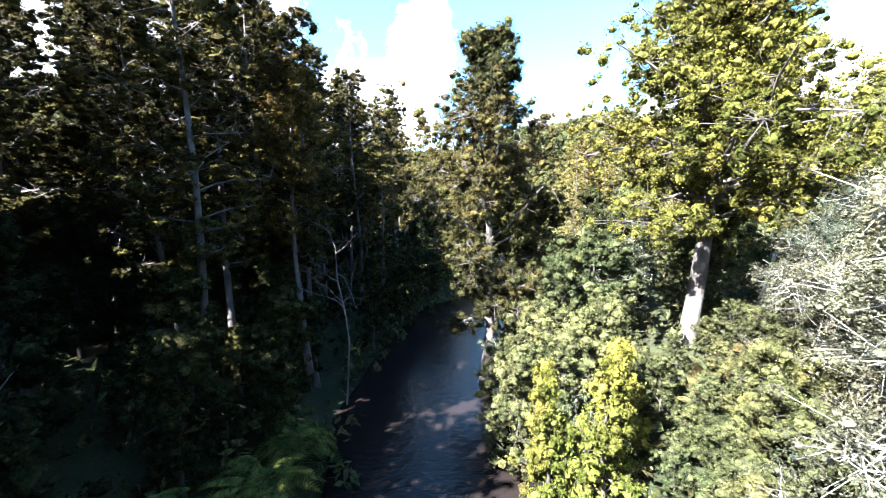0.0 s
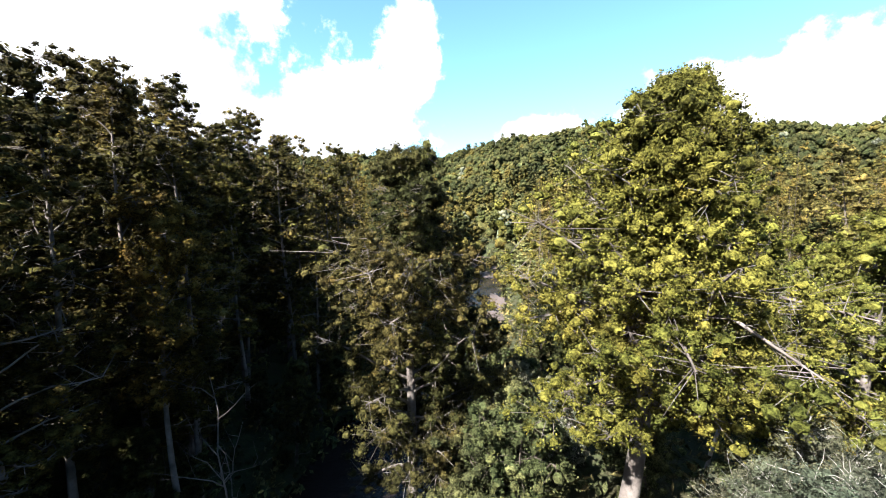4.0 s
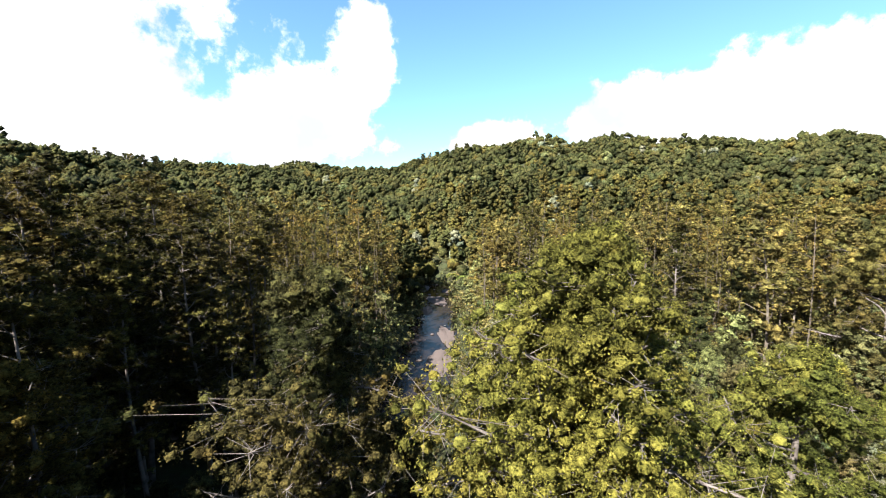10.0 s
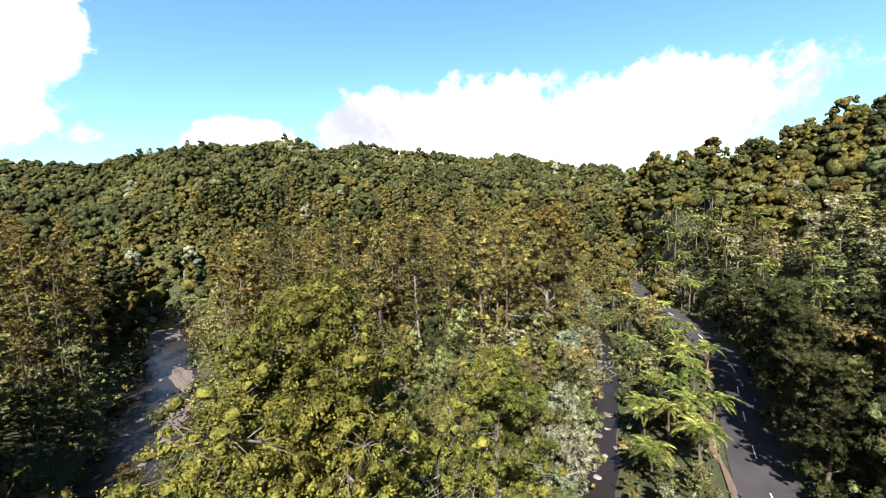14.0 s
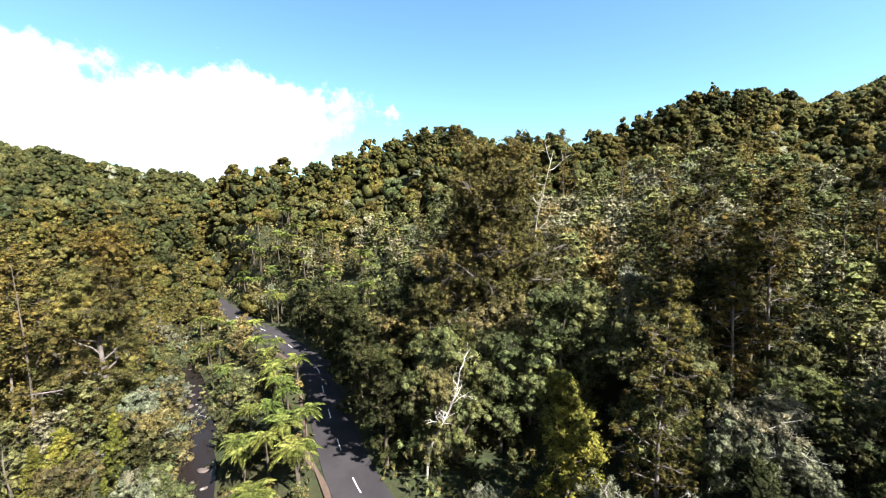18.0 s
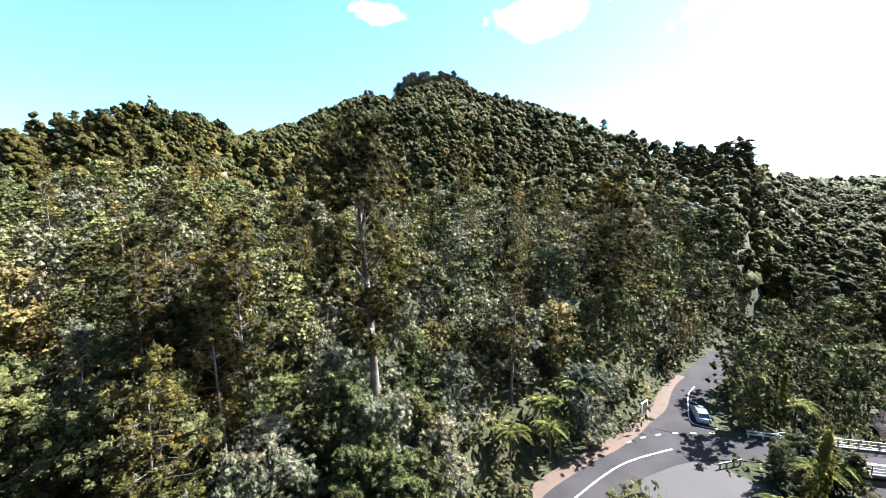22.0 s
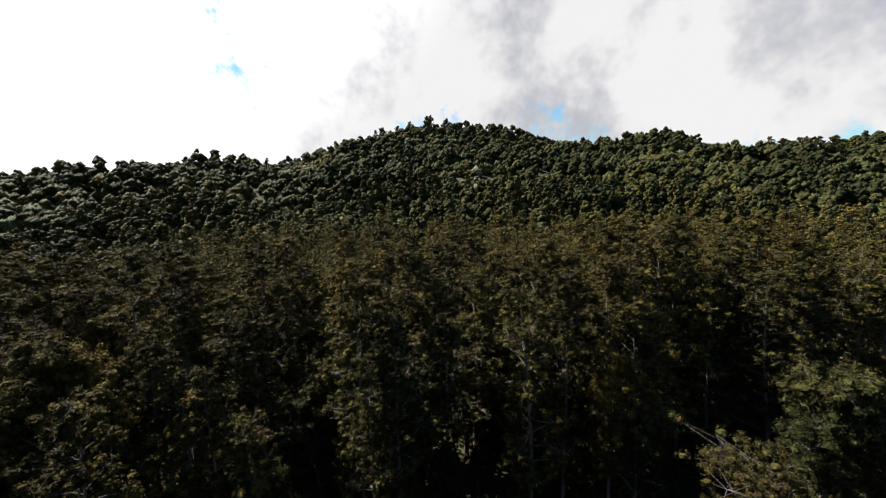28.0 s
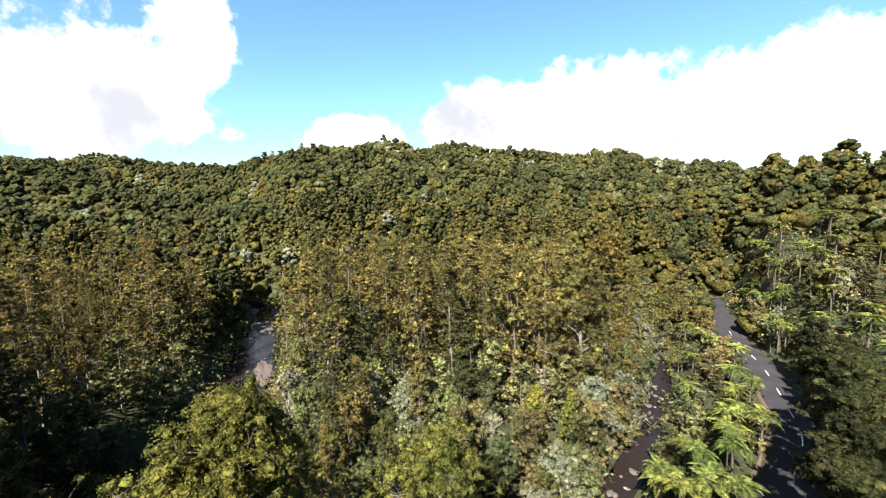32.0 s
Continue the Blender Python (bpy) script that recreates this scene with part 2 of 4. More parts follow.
# skyline all round: heading, where the slope begins, where its ridge stands, how high the ridge is
RIDGES = ((324, 145, 440, 58.3), (330, 159, 620, 71.9), (337, 181, 620, 71.8), (343, 200, 650, 80.9), (350, 184, 620, 70.5), (356, 170, 560, 68.7),
          (1, 160, 520, 76.0), (6, 150, 480, 77.6), (15, 139, 450, 81.8), (23, 134, 450, 77.1), (30, 130, 480, 74.0), (35, 128, 500, 75.0),
          (46, 122, 500, 67.0), (51, 120, 480, 56.3), (57, 109, 420, 44.3), (63, 98, 190, 32.2), (73, 73, 185, 36.1), (82, 58, 185, 43.6), (87, 53, 180, 46.6),
          (92, 47, 180, 47.1), (97, 42, 190, 45.5), (104, 35, 200, 48.3), (113, 30, 190, 47.7), (118, 28, 200, 52.9), (122, 26, 220, 57.8),
          (128, 25, 240, 58.5), (131, 25, 300, 62.8), (137, 24, 360, 78.9), (142, 24, 420, 106.6), (147, 26, 450, 125.7), (150, 29, 460, 124.9),
          (153, 31, 480, 146.6), (159, 36, 480, 152.8), (163, 37, 440, 126.0), (171, 40, 360, 90.3), (179, 45, 290, 58.8), (186, 54, 240, 44.8),
          (193, 68, 215, 38.7), (197, 139, 400, 36.7), (202, 254, 1200, 51.8), (211, 300, 1500, 65.9), (219, 262, 1300, 65.8), (222, 225, 500, 44.9),
          (229, 148, 420, 47.8), (235, 138, 380, 48.9), (240, 129, 350, 51.8), (249, 119, 330, 57.7), (260, 116, 420, 64.0), (266, 116, 400, 74.6),
          (272, 119, 400, 82.0), (278, 120, 400, 87.5), (286, 120, 400, 85.5), (291, 120, 400, 83.5), (298, 120, 400, 76.7), (307, 124, 380, 67.5),
          (312, 128, 380, 65.6), (318, 134, 420, 58.6))
ridges = np.array(sorted((a % 360, b, c, d) for a, b, c, d in RIDGES), float)
ridges = np.vstack((ridges[-1:] - (360, 0, 0, 0), ridges, ridges[:1] + (360, 0, 0, 0)))
CENTRE_X, CENTRE_Y = 6.0, 0.0


def wave(x, y, size, seed=0.0):
    """Gentle unevenness, from minus one to one."""
    u, v = np.asarray(x) / size + seed, np.asarray(y) / size - 1.7 * seed
    return (np.sin(2.1 * u + 1.3 * np.sin(1.7 * v)) + np.sin(1.9 * v - 1.1 * np.sin(2.3 * u + 0.6)) + np.sin(1.3 * (u + v) + 2.0)) / 3


def ease(s):
    s = np.clip(s, 0, 1)
    return s * s * (3 - 2 * s)


def land(x, y):
    """The height of the ground."""
    x, y = np.asarray(x, float), np.asarray(y, float)
    r = np.hypot(x - CENTRE_X, y - CENTRE_Y) + 1e-6
    heading = np.degrees(np.arctan2(x - CENTRE_X, y - CENTRE_Y)) % 360
    foot, crest, top = (np.interp(heading, ridges[:, 0], ridges[:, k]) for k in (1, 2, 3))
    s = (r - foot) / (crest - foot)
    up = np.clip(s, 0, 1)
    h = 1.06 * top * (0.72 * up + 0.28 * ease(up)) * np.where(s > 1, np.maximum(0.55, 1 - 0.5 * (s - 1)), 1)
    h = h + 0.07 * h * wave(x, y, 62, 0.3) + np.clip(h / 40, 0, 1) * 4.5 * wave(x, y, 38, 1.1) + 0.5 * wave(x, y, 9)
    for line, width, bank, level in ((river_line, 4.6, 14, -5.6), (stream_line, 1.8, 8, -3.2)):
        d = away(x, y, line)
        h = np.where(d < 40, level - 0.5 + (h - level + 0.5) * ease((d - width) / bank), h)
    for line, width, bank in ((road_line, 4.2, 9), (side_line, 3.6, 7), (far_line, 4.2, 9)):
        d = away(x, y, line)
        span = (np.abs(x + 24) < 10) & (np.abs(y + 61) < 8)
        h = np.where((d < 30) & ~span, -0.06 + (h + 0.06) * ease((d - width) / bank), h)
    d = np.hypot((x + 0.5) / 8.0, (y + 46) / 7.5)
    h = -0.06 + (h + 0.06) * ease((d - 1.0) / 0.6)
    return h


def mesh_from(name, verts, faces, mats, smooth=False, index=None):
    """A mesh of triangles or quads from arrays."""
    verts, faces = np.asarray(verts, np.float32), np.asarray(faces, np.int32)
    k = faces.shape[1]
    me = bpy.data.meshes.new(name)
    me.vertices.add(len(verts))
    me.vertices.foreach_set("co", verts.ravel())
    me.loops.add(faces.size)
    me.loops.foreach_set("vertex_index", faces.ravel())
    me.polygons.add(len(faces))
    me.polygons.foreach_set("loop_start", np.arange(0, faces.size, k, dtype=np.int32))
    me.polygons.foreach_set("loop_total", np.full(len(faces), k, np.int32))
    if index is not None:
        me.polygons.foreach_set("material_index", np.asarray(index, np.int32))
    me.polygons.foreach_set("use_smooth", np.full(len(faces), smooth))
    for m in mats:
        me.materials.append(m)
    me.update(calc_edges=True)
    return me


def child(name, me, parent, label=""):
    ob = new(name, me)
    ob.parent = parent
    return tagged(ob, label)


def part(name, bm, mat, parent, label="", smooth=False):
    """One bmesh as one mesh object under a thing or a part."""
    me = bpy.data.meshes.new(name)
    bm.to_mesh(me)
    bm.free()
    me.materials.append(mat)
    if smooth:
        me.polygons.foreach_set("use_smooth", np.full(len(me.polygons), True))
    return child(name, me, parent, label)


def ground_build(n):
    where = n.add("ShaderNodeNewGeometry").outputs["Position"]
    big, mid, small = n.noise(where, 0.05, 4), n.noise(where, 0.9, 6, 0.65), n.noise(where, 7, 4)
    colour = n.mix(n.ramp(big.outputs[0], 0.35, 0.65), (0.012, 0.016, 0.007), (0.030, 0.027, 0.013))
    colour = n.mix(n.ramp(mid.outputs[0], 0.42, 0.68), colour, (0.022, 0.030, 0.010))
    colour = n.mix(n.math("MULTIPLY", n.ramp(small.outputs[0], 0.5, 0.8), 0.4), colour, (0.06, 0.045, 0.028))
    finish(n, colour, 0.95, mid.outputs[0], 1.0, 0.4, 0.15)


GROUND = material("forest_floor", ground_build)
steps = [0.0]
gap = 2.5
while steps[-1] < 4200:
    steps.append(steps[-1] + gap)
    if steps[-1] > 175:
        gap *= 1.11
axis = np.array([-s for s in steps[:0:-1]] + steps)
gx, gy = np.meshgrid(axis, axis, indexing="ij")
gz = land(gx, gy)
count = len(axis)
cell = np.arange(count * count).reshape(count, count)
quads = np.stack((cell[:-1, :-1], cell[1:, :-1], cell[1:, 1:], cell[:-1, 1:]), -1).reshape(-1, 4)
ground = new("ground", mesh_from("ground", np.stack((gx, gy, gz), -1).reshape(-1, 3), quads, [GROUND], True))
tagged(ground, "dark leaf-littered forest floor under dense native bush", "ground", kind="structure")


def ribbon(line, left, right, z, name, mat, crown=0.0, wobble=0.0, across=5):
    """A strip along a line, from left to right of it, at a height."""
    d = np.gradient(line, axis=0)
    d /= np.linalg.norm(d, axis=1)[:, None] + 1e-9
    side = np.stack((d[:, 1], -d[:, 0]), 1)
    rows = []
    for s in np.linspace(0, 1, across):
        off = -left + (left + right) * s
        edge = wobble * (abs(2 * s - 1) ** 2) * wave(line[:, 0], line[:, 1], 5.0, s * 3.1) * (1 if s > 0.5 else -1)
        p = line + side * (off + edge)[:, None] if np.ndim(edge) else line + side * off
        rows.append(np.column_stack((p, np.full(len(p), z + crown * (1 - (2 * s - 1) ** 2)))))
    v = np.stack(rows, 1)
    m, k = v.shape[:2]
    cell = np.arange(m * k).reshape(m, k)
    f = np.stack((cell[:-1, :-1], cell[:-1, 1:], cell[1:, 1:], cell[1:, :-1]), -1).reshape(-1, 4)
    return mesh_from(name, v.reshape(-1, 3), f, [mat], True)


def water_build(n):
    where = n.add("ShaderNodeNewGeometry").outputs["Position"]
    ripples, riffle = n.noise(where, 1.6, 5, 0.6), n.noise(where, 0.16, 4)
    white = n.ramp(n.math("ADD", n.math("MULTIPLY", riffle.outputs[0], 0.8), n.math("MULTIPLY", n.noise(where, 2.8, 6, 0.7).outputs[0], 0.45)), 0.82, 0.95)
    colour = n.mix(white, (0.010, 0.0075, 0.007), (0.26, 0.26, 0.265))
    rough = n.math("ADD", n.math("MULTIPLY", white, 0.5), 0.05)
    finish(n, colour, rough, ripples.outputs[0], 0.45, 0.12, 0.12)


WATER = material("river_water", water_build)
river = new("river", ribbon(river_line, 5.5, 5.5, -5.6, "river", WATER, 0, 1.4, 9))
tagged(river, "dark shallow river with white riffles between bush banks", "water", kind="structure")
stream = new("stream", ribbon(stream_line, 1.8, 1.8, -3.2, "stream", WATER, 0, 0.8, 7))
tagged(stream, "small dark stream with pale boulders beside the road", "water", kind="structure")


def asphalt_build(n):
    where = n.add("ShaderNodeNewGeometry").outputs["Position"]
    big, grit = n.noise(where, 0.25, 4), n.noise(where, 30, 4, 0.7)
    colour = n.mix(n.ramp(big.outputs[0], 0.3, 0.7), (0.016, 0.0145, 0.0165), (0.025, 0.0225, 0.025))
    colour = n.mix(n.math("MULTIPLY", n.ramp(grit.outputs[0], 0.45, 0.75), 0.5), colour, (0.038, 0.035, 0.037))
    finish(n, colour, 0.95, grit.outputs[0], 0.3, 0.01, 0.1)


ASPHALT = material("chip_seal", asphalt_build)
road = new("road", ribbon(road_line, 2.55, 2.55, 0.02, "road", ASPHALT, 0.06))
tagged(road, "grey chip-sealed two-lane road winding through bush", "road", kind="structure")
side_road = new("side_road", ribbon(side_line, 2.6, 2.6, 0.03, "side_road", ASPHALT, 0.05))
tagged(side_road, "narrow sealed side road leaving the junction", "road", kind="structure")
far_road = new("far_road", ribbon(far_line, 2.9, 2.9, 0.02, "far_road", ASPHALT, 0.06))
tagged(far_road, "grey sealed road running on beyond the bridge", "road", kind="structure")


# ---- foliage ----
rng = np.random.default_rng(7)


def unit(v):
    return v / (np.linalg.norm(v, axis=-1, keepdims=True) + 1e-9)


def leaves(centres, sizes, per, length, width, lift=0.35, r=None, loose=0.6):
    """Folded diamond leaves in tufts round the centres, facing outwards: vertices and quads."""
    r = r or rng
    m = len(centres)
    out = unit(r.normal(size=(m, per, 3)) + (0, 0, lift))
    base = centres[:, None] + out * (sizes[:, None, None] * r.uniform(0.7, 1.08, (m, per, 1)))
    face = unit(out + loose * r.normal(size=(m, per, 3)) + (0, 0, 0.25))
    along = unit(np.cross(face, r.normal(size=(m, per, 3))))
    side = np.cross(face, along)
    ll = (length * r.uniform(0.6, 1.35, (m, per, 1)))
    ww = (width * r.uniform(0.6, 1.35, (m, per, 1)))
    v = np.stack((base - along * ll * 0.5, base + side * ww * 0.5 - face * ww * 0.18, base + along * ll * 0.5 - face * ll * 0.12, base - side * ww * 0.5 - face * ww * 0.18), 2)
    f = np.arange(m * per * 4).reshape(-1, 4)
    return v.reshape(-1, 3), f


GOLD_CUT = (1 + 5 ** 0.5) / 2
KNOB = unit(np.array([(a, b * GOLD_CUT, 0) for a in (-1, 1) for b in (-1, 1)] + [(0, a, b * GOLD_CUT) for a in (-1, 1) for b in (-1, 1)] + [(b * GOLD_CUT, 0, a) for a in (-1, 1) for b in (-1, 1)], float))
KNOB_FACES = np.array([(i, j, k) if np.linalg.det(KNOB[[i, j, k]]) > 0 else (i, k, j) for i, j, k in itertools.combinations(range(12), 3)
                       if max(np.linalg.norm(KNOB[i] - KNOB[j]), np.linalg.norm(KNOB[j] - KNOB[k]), np.linalg.norm(KNOB[k] - KNOB[i])) < 1.1])


OCTA = np.array(((1, 0, 0), (-1, 0, 0), (0, 1, 0), (0, -1, 0), (0, 0, 1), (0, 0, -1)), float)
OCTA_FACES = np.array(((0, 2, 4), (2, 1, 4), (1, 3, 4), (3, 0, 4), (2, 0, 5), (1, 2, 5), (3, 1, 5), (0, 3, 5)))


def cores(centres, sizes, r, flat=0.85, rough=0.25, form=(KNOB, KNOB_FACES)):
    """The dense inside of every tuft: a lumpy knob, vertices and triangles."""
    m = len(centres)
    a = r.uniform(0, 6.28, m)
    turn = np.zeros((m, 3, 3))
    turn[:, 0, 0], turn[:, 0, 1], turn[:, 1, 0], turn[:, 1, 1], turn[:, 2, 2] = np.cos(a), np.sin(a), -np.sin(a), np.cos(a), flat
    points, sides = form
    v = np.einsum("kc,mcd->mkd", points, turn) * r.uniform(1 - rough, 1 + rough, (m, len(points), 1)) * np.asarray(sizes)[:, None, None] + np.asarray(centres)[:, None]
    return v.reshape(-1, 3), (sides[None] + len(points) * np.arange(m)[:, None, None]).reshape(-1, 3)


def foliage(centres, sizes, per, length, width, r, inner=0.60, form=(KNOB, KNOB_FACES)):
    """Tufts of leaves over dense knobs: triangles."""
    lv, lf = leaves(centres, sizes, per, length, width, 0.4, r)
    cv, knob = cores(centres, np.asarray(sizes) * inner, r, form=form)
    tri = np.vstack((lf[:, (0, 1, 2)], lf[:, (0, 2, 3)]))
    return np.vstack((lv, cv)), np.vstack((tri, knob + len(lv)))


def tube(points, radii, sides=6):
    """A tapered limb through points: vertices and quads."""
    p = np.array(points, float)
    d = unit(np.gradient(p, axis=0))
    ref = np.where(np.abs(d[:, 2:3]) < 0.9, (0, 0, 1), (1, 0, 0))
    a = unit(np.cross(d, ref))
    b = np.cross(d, a)
    turn = np.linspace(0, 2 * math.pi, sides, endpoint=False)
    v = p[:, None] + np.array(radii)[:, None, None] * (a[:, None] * np.cos(turn)[None, :, None] + b[:, None] * np.sin(turn)[None, :, None])
    m = len(p)
    cell = np.arange(m * sides).reshape(m, sides)
    nxt = np.roll(cell, -1, 1)
    f = np.stack((cell[:-1], nxt[:-1], nxt[1:], cell[1:]), -1).reshape(-1, 4)
    return v.reshape(-1, 3), f


def joined(pieces):
    vs, fs, base = [], [], 0
    for v, f in pieces:
        vs.append(v)
        fs.append(f + base)
        base += len(v)
    return np.vstack(vs), np.vstack(fs)


def limb(start, heading, rise, length, radius, r, bends=4, droop=0.0, crook=0.22):
    """Points and radii of a crooked branch."""
    p, d = [np.array(start, float)], np.array((math.sin(heading) * math.cos(rise), math.cos(heading) * math.cos(rise), math.sin(rise)))
    for k in range(bends):
        d = unit(d + r.normal(size=3) * crook + np.array((0, 0, -droop)))
        p.append(p[-1] + d * length / bends)
    return np.array(p), radius * np.linspace(1, 0.25, bends + 1)


def tree_shape(seed, height, trunk_radius, crown_from, spread, shape, limbs, tufts, tuft_size, per, length, width, lean=0.03, sides=7, twigs=0, rise=(8, 40), tilt=(0, 0), inner=0.60, form=(KNOB, KNOB_FACES)):
    """Wood and leaves of one tree, standing at the origin. shape gives the crown's reach at each share of its height."""
    r = np.random.default_rng(seed)
    top = np.array((r.normal() * lean * height + tilt[0], r.normal() * lean * height + tilt[1], height))
    ss = np.linspace(0, 1, 9)
    spine = np.outer(ss, top) + np.column_stack((0.25 * np.sin(ss * 5 + seed) * (ss > 0.1), 0.25 * np.cos(ss * 4 + seed) * (ss > 0.1), 0 * ss))
    radii = trunk_radius * (1 - 0.88 * ss) * (1 + 0.5 * np.exp(-ss * 30))
    spine[0, 2] = -1.2
    wood_bits = [tube(spine, radii, sides)]
    centres, sizes, knots = [], [], []
    for k in range(limbs):
        s = crown_from + (1 - crown_from) * (k + r.uniform(0, 1)) / limbs
        share = (s - crown_from) / (1 - crown_from)
        start = np.array([np.interp(s, ss, spine[:, c]) for c in range(3)])
        reach = spread * shape(share) * r.uniform(0.55, 1.15)
        pts, rad = limb(start, k * 2.4 + r.uniform(-0.5, 0.5), radians(r.uniform(*rise) + 25 * share), reach, trunk_radius * 0.36 * (1.1 - 0.8 * s), r, 4, 0.02)
        wood_bits.append(tube(pts, rad, 3 if sides < 4 else 5))
        for q in range(max(1, int(tufts / limbs))):
            u = r.uniform(0.3, 1.0) ** 0.7
            place = np.array([np.interp(u, np.linspace(0, 1, len(pts)), pts[:, c]) for c in range(3)])
            centres.append(place + r.normal(size=3) * (0.12 * reach + 0.2) * (1, 1, 0.7))
            sizes.append(tuft_size * r.uniform(0.5, 1.3))
            knots.append(place)
            if sides > 4:
                wood_bits.append(tube((place, centres[-1]), (0.018, 0.008), 3))
    for k in range(twigs):
        pts, rad = limb(knots[r.integers(len(knots))], r.uniform(0, 6.3), r.uniform(0.3, 1.3), r.uniform(0.45, 1.2), 0.013, r, 3)
        wood_bits.append(tube(pts, rad, 3))
    return joined(wood_bits), foliage(np.array(centres), np.array(sizes), per, length, width, r, inner, form)


def round_shape(s):
    return math.sqrt(max(0.05, 1 - (1.7 * s - 0.75) ** 2))


def cone_shape(s):
    return 1.0 - 0.9 * s


def column_shape(s):
    return 0.55 + 0.6 * math.sin(math.pi * min(1, s * 0.9 + 0.12))


def tall_cone_shape(s):
    return 0.72 + 0.9 * s if s < 0.3 else 0.99 - 1.22 * (s - 0.3)


def dome_shape(s):
    return 0.8 + 0.3 * math.sin(math.pi * min(1.0, s * 1.2)) if s < 0.6 else 1.05 - 2.0 * (s - 0.6)


KINDS, LIGHT_KINDS = {}, {}


def kind(key, name, label, category, leaf, wood, variants, seed, height, light, *form, **more):
    """Several trees of one kind, in full and as a light far copy."""
    made = []
    for k in range(variants):
        (wv, wf), (lv, lf) = tree_shape(seed + k, height, *form, **more)
        made.append((mesh_from(name + "_trunk", wv, wf, [wood], True), mesh_from(name + "_crown", lv, lf, [leaf])))
    KINDS[key] = (name, label, category, made, height)
    radius, low, spread, shape, limbs, tufts, size, per, length, width = form
    LIGHT_KINDS[key] = (leaf, DARK_BARK, [tree_shape(seed + k, height, radius * 0.8, low * 0.45, spread, shape, 22, int(tufts * light * 1.6), size * 1.35, 12, length * 1.3, width * 1.35, sides=3, inner=0.62, form=(OCTA, OCTA_FACES))
                                     for k in range(2)], height)


kind("ricker", "kauri_tree", "tall slender kauri with grey trunk and olive-bronze crown", "kauri", KAURI_LEAF, GREY_BARK, 6, 10, 26, 0.24,
     0.20, 0.30, 2.5, column_shape, 40, 440, 0.34, 26, 0.16, 0.085, lean=0.015, sides=6, twigs=110, inner=0.60)
kind("olive", "leafy_kauri", "full-crowned olive kauri in the bush", "kauri", OLIVE_LEAF, DARK_BARK, 4, 20, 17, 0.26,
     0.24, 0.10, 3.5, dome_shape, 32, 400, 0.48, 32, 0.165, 0.105, lean=0.02, sides=6, twigs=60)
kind("bush", "bush_tree", "rounded broadleaf bush tree with dense green leaves", "bush tree", BUSH_LEAF, DARK_BARK, 5, 30, 9, 0.3,
     0.18, 0.08, 3.3, round_shape, 24, 300, 0.50, 38, 0.155, 0.10, lean=0.04, sides=5)
kind("grey", "twiggy_tree", "greyish dry-looking bush tree with pale twigs", "bush tree", GREY_LEAF, DEAD_WOOD, 4, 50, 8, 0.3,
     0.14, 0.06, 3.5, round_shape, 18, 320, 0.44, 30, 0.16, 0.09, lean=0.04, sides=5, twigs=110)
kind("scrub", "dry_scrub", "dense grey-green dry bush with pale twigs on the bank", "bush tree", GREY_LEAF, DEAD_WOOD, 2, 60, 8, 0.2,
     0.06, 0.04, 3.5, round_shape, 26, 640, 0.40, 76, 0.09, 0.045, lean=0.04, sides=5, twigs=260, inner=0.28)
kind("dark", "forest_tree", "dark green dense-crowned forest tree", "forest tree", DARK_LEAF, DARK_BARK, 4, 70, 14, 0.26,
     0.26, 0.12, 3.8, round_shape, 26, 350, 0.60, 36, 0.19, 0.12, lean=0.03, sides=6)
kind("lime", "young_conifer", "young yellow-green conifer with drooping sprays", "conifer", LIME_LEAF, DARK_BARK, 2, 90, 10, 0.3,
     0.18, 0.02, 2.9, cone_shape, 38, 380, 0.40, 20, 0.24, 0.10, lean=0.02, sides=5, rise=(-12, 18))
kind("brown", "olive_bush", "brownish olive bush tree in the undergrowth", "bush tree", BROWN_LEAF, DARK_BARK, 3, 110, 8, 0.3,
     0.16, 0.10, 3.0, round_shape, 18, 260, 0.48, 24, 0.19, 0.13, lean=0.04, sides=5, twigs=30)


def plant(key, x, y, height, width=None, pick=None, label="", z=None, group=""):
    """A tree of a kind at a place, scaled to a height."""
    name, text, category, choices, tall = KINDS[key]
    trunk, crown = choices[(int(abs(x) * 13 + abs(y) * 7) if pick is None else pick) % len(choices)]
    s = height / tall
    w = s if width is None else width
    base = new(name)
    base.matrix_basis = Matrix.LocRotScale((x, y, float(land(x, y)) if z is None else z), Euler((0, 0, (x * 3.7 + y * 1.9) % 6.28)), (w, w, s))
    child("trunk", trunk, base)
    child("crown", crown, base)
    return tagged(base, label or text, category, group or name.replace("_", " ") + "s in the bush")


# ---- the great trees ----
def great_tree(name, label, category, x, y, z, leaf, wood, *form, **more):
    """A tree with a shape of its own."""
    (wv, wf), (lv, lf) = tree_shape(*form, **more)
    base = new(name)
    base.location = (x, y, z)
    child("trunk", mesh_from(name + "_trunk", wv, wf, [wood], True), base)
    child("crown", mesh_from(name + "_crown", lv, lf, [leaf]), base)
    return tagged(base, label, category)


GREAT = []


def stand(name, label, x, y, z, top, spread, low, leaf, seed, tufts=520, radius=0.5, shape=dome_shape, twigs=60, wood=None, limbs=34, size=0.62, lean=0.02, tilt=(0, 0), leaf_size=0.23):
    GREAT.append((x, y, spread))
    return great_tree(name, label, "kauri", x, y, z, leaf, wood or GREY_BARK, seed, top - z, radius, low, spread, shape, limbs, tufts, size, 44, leaf_size * 0.72, leaf_size * 0.46, lean=lean, tilt=tilt, sides=10, twigs=twigs, inner=0.54)


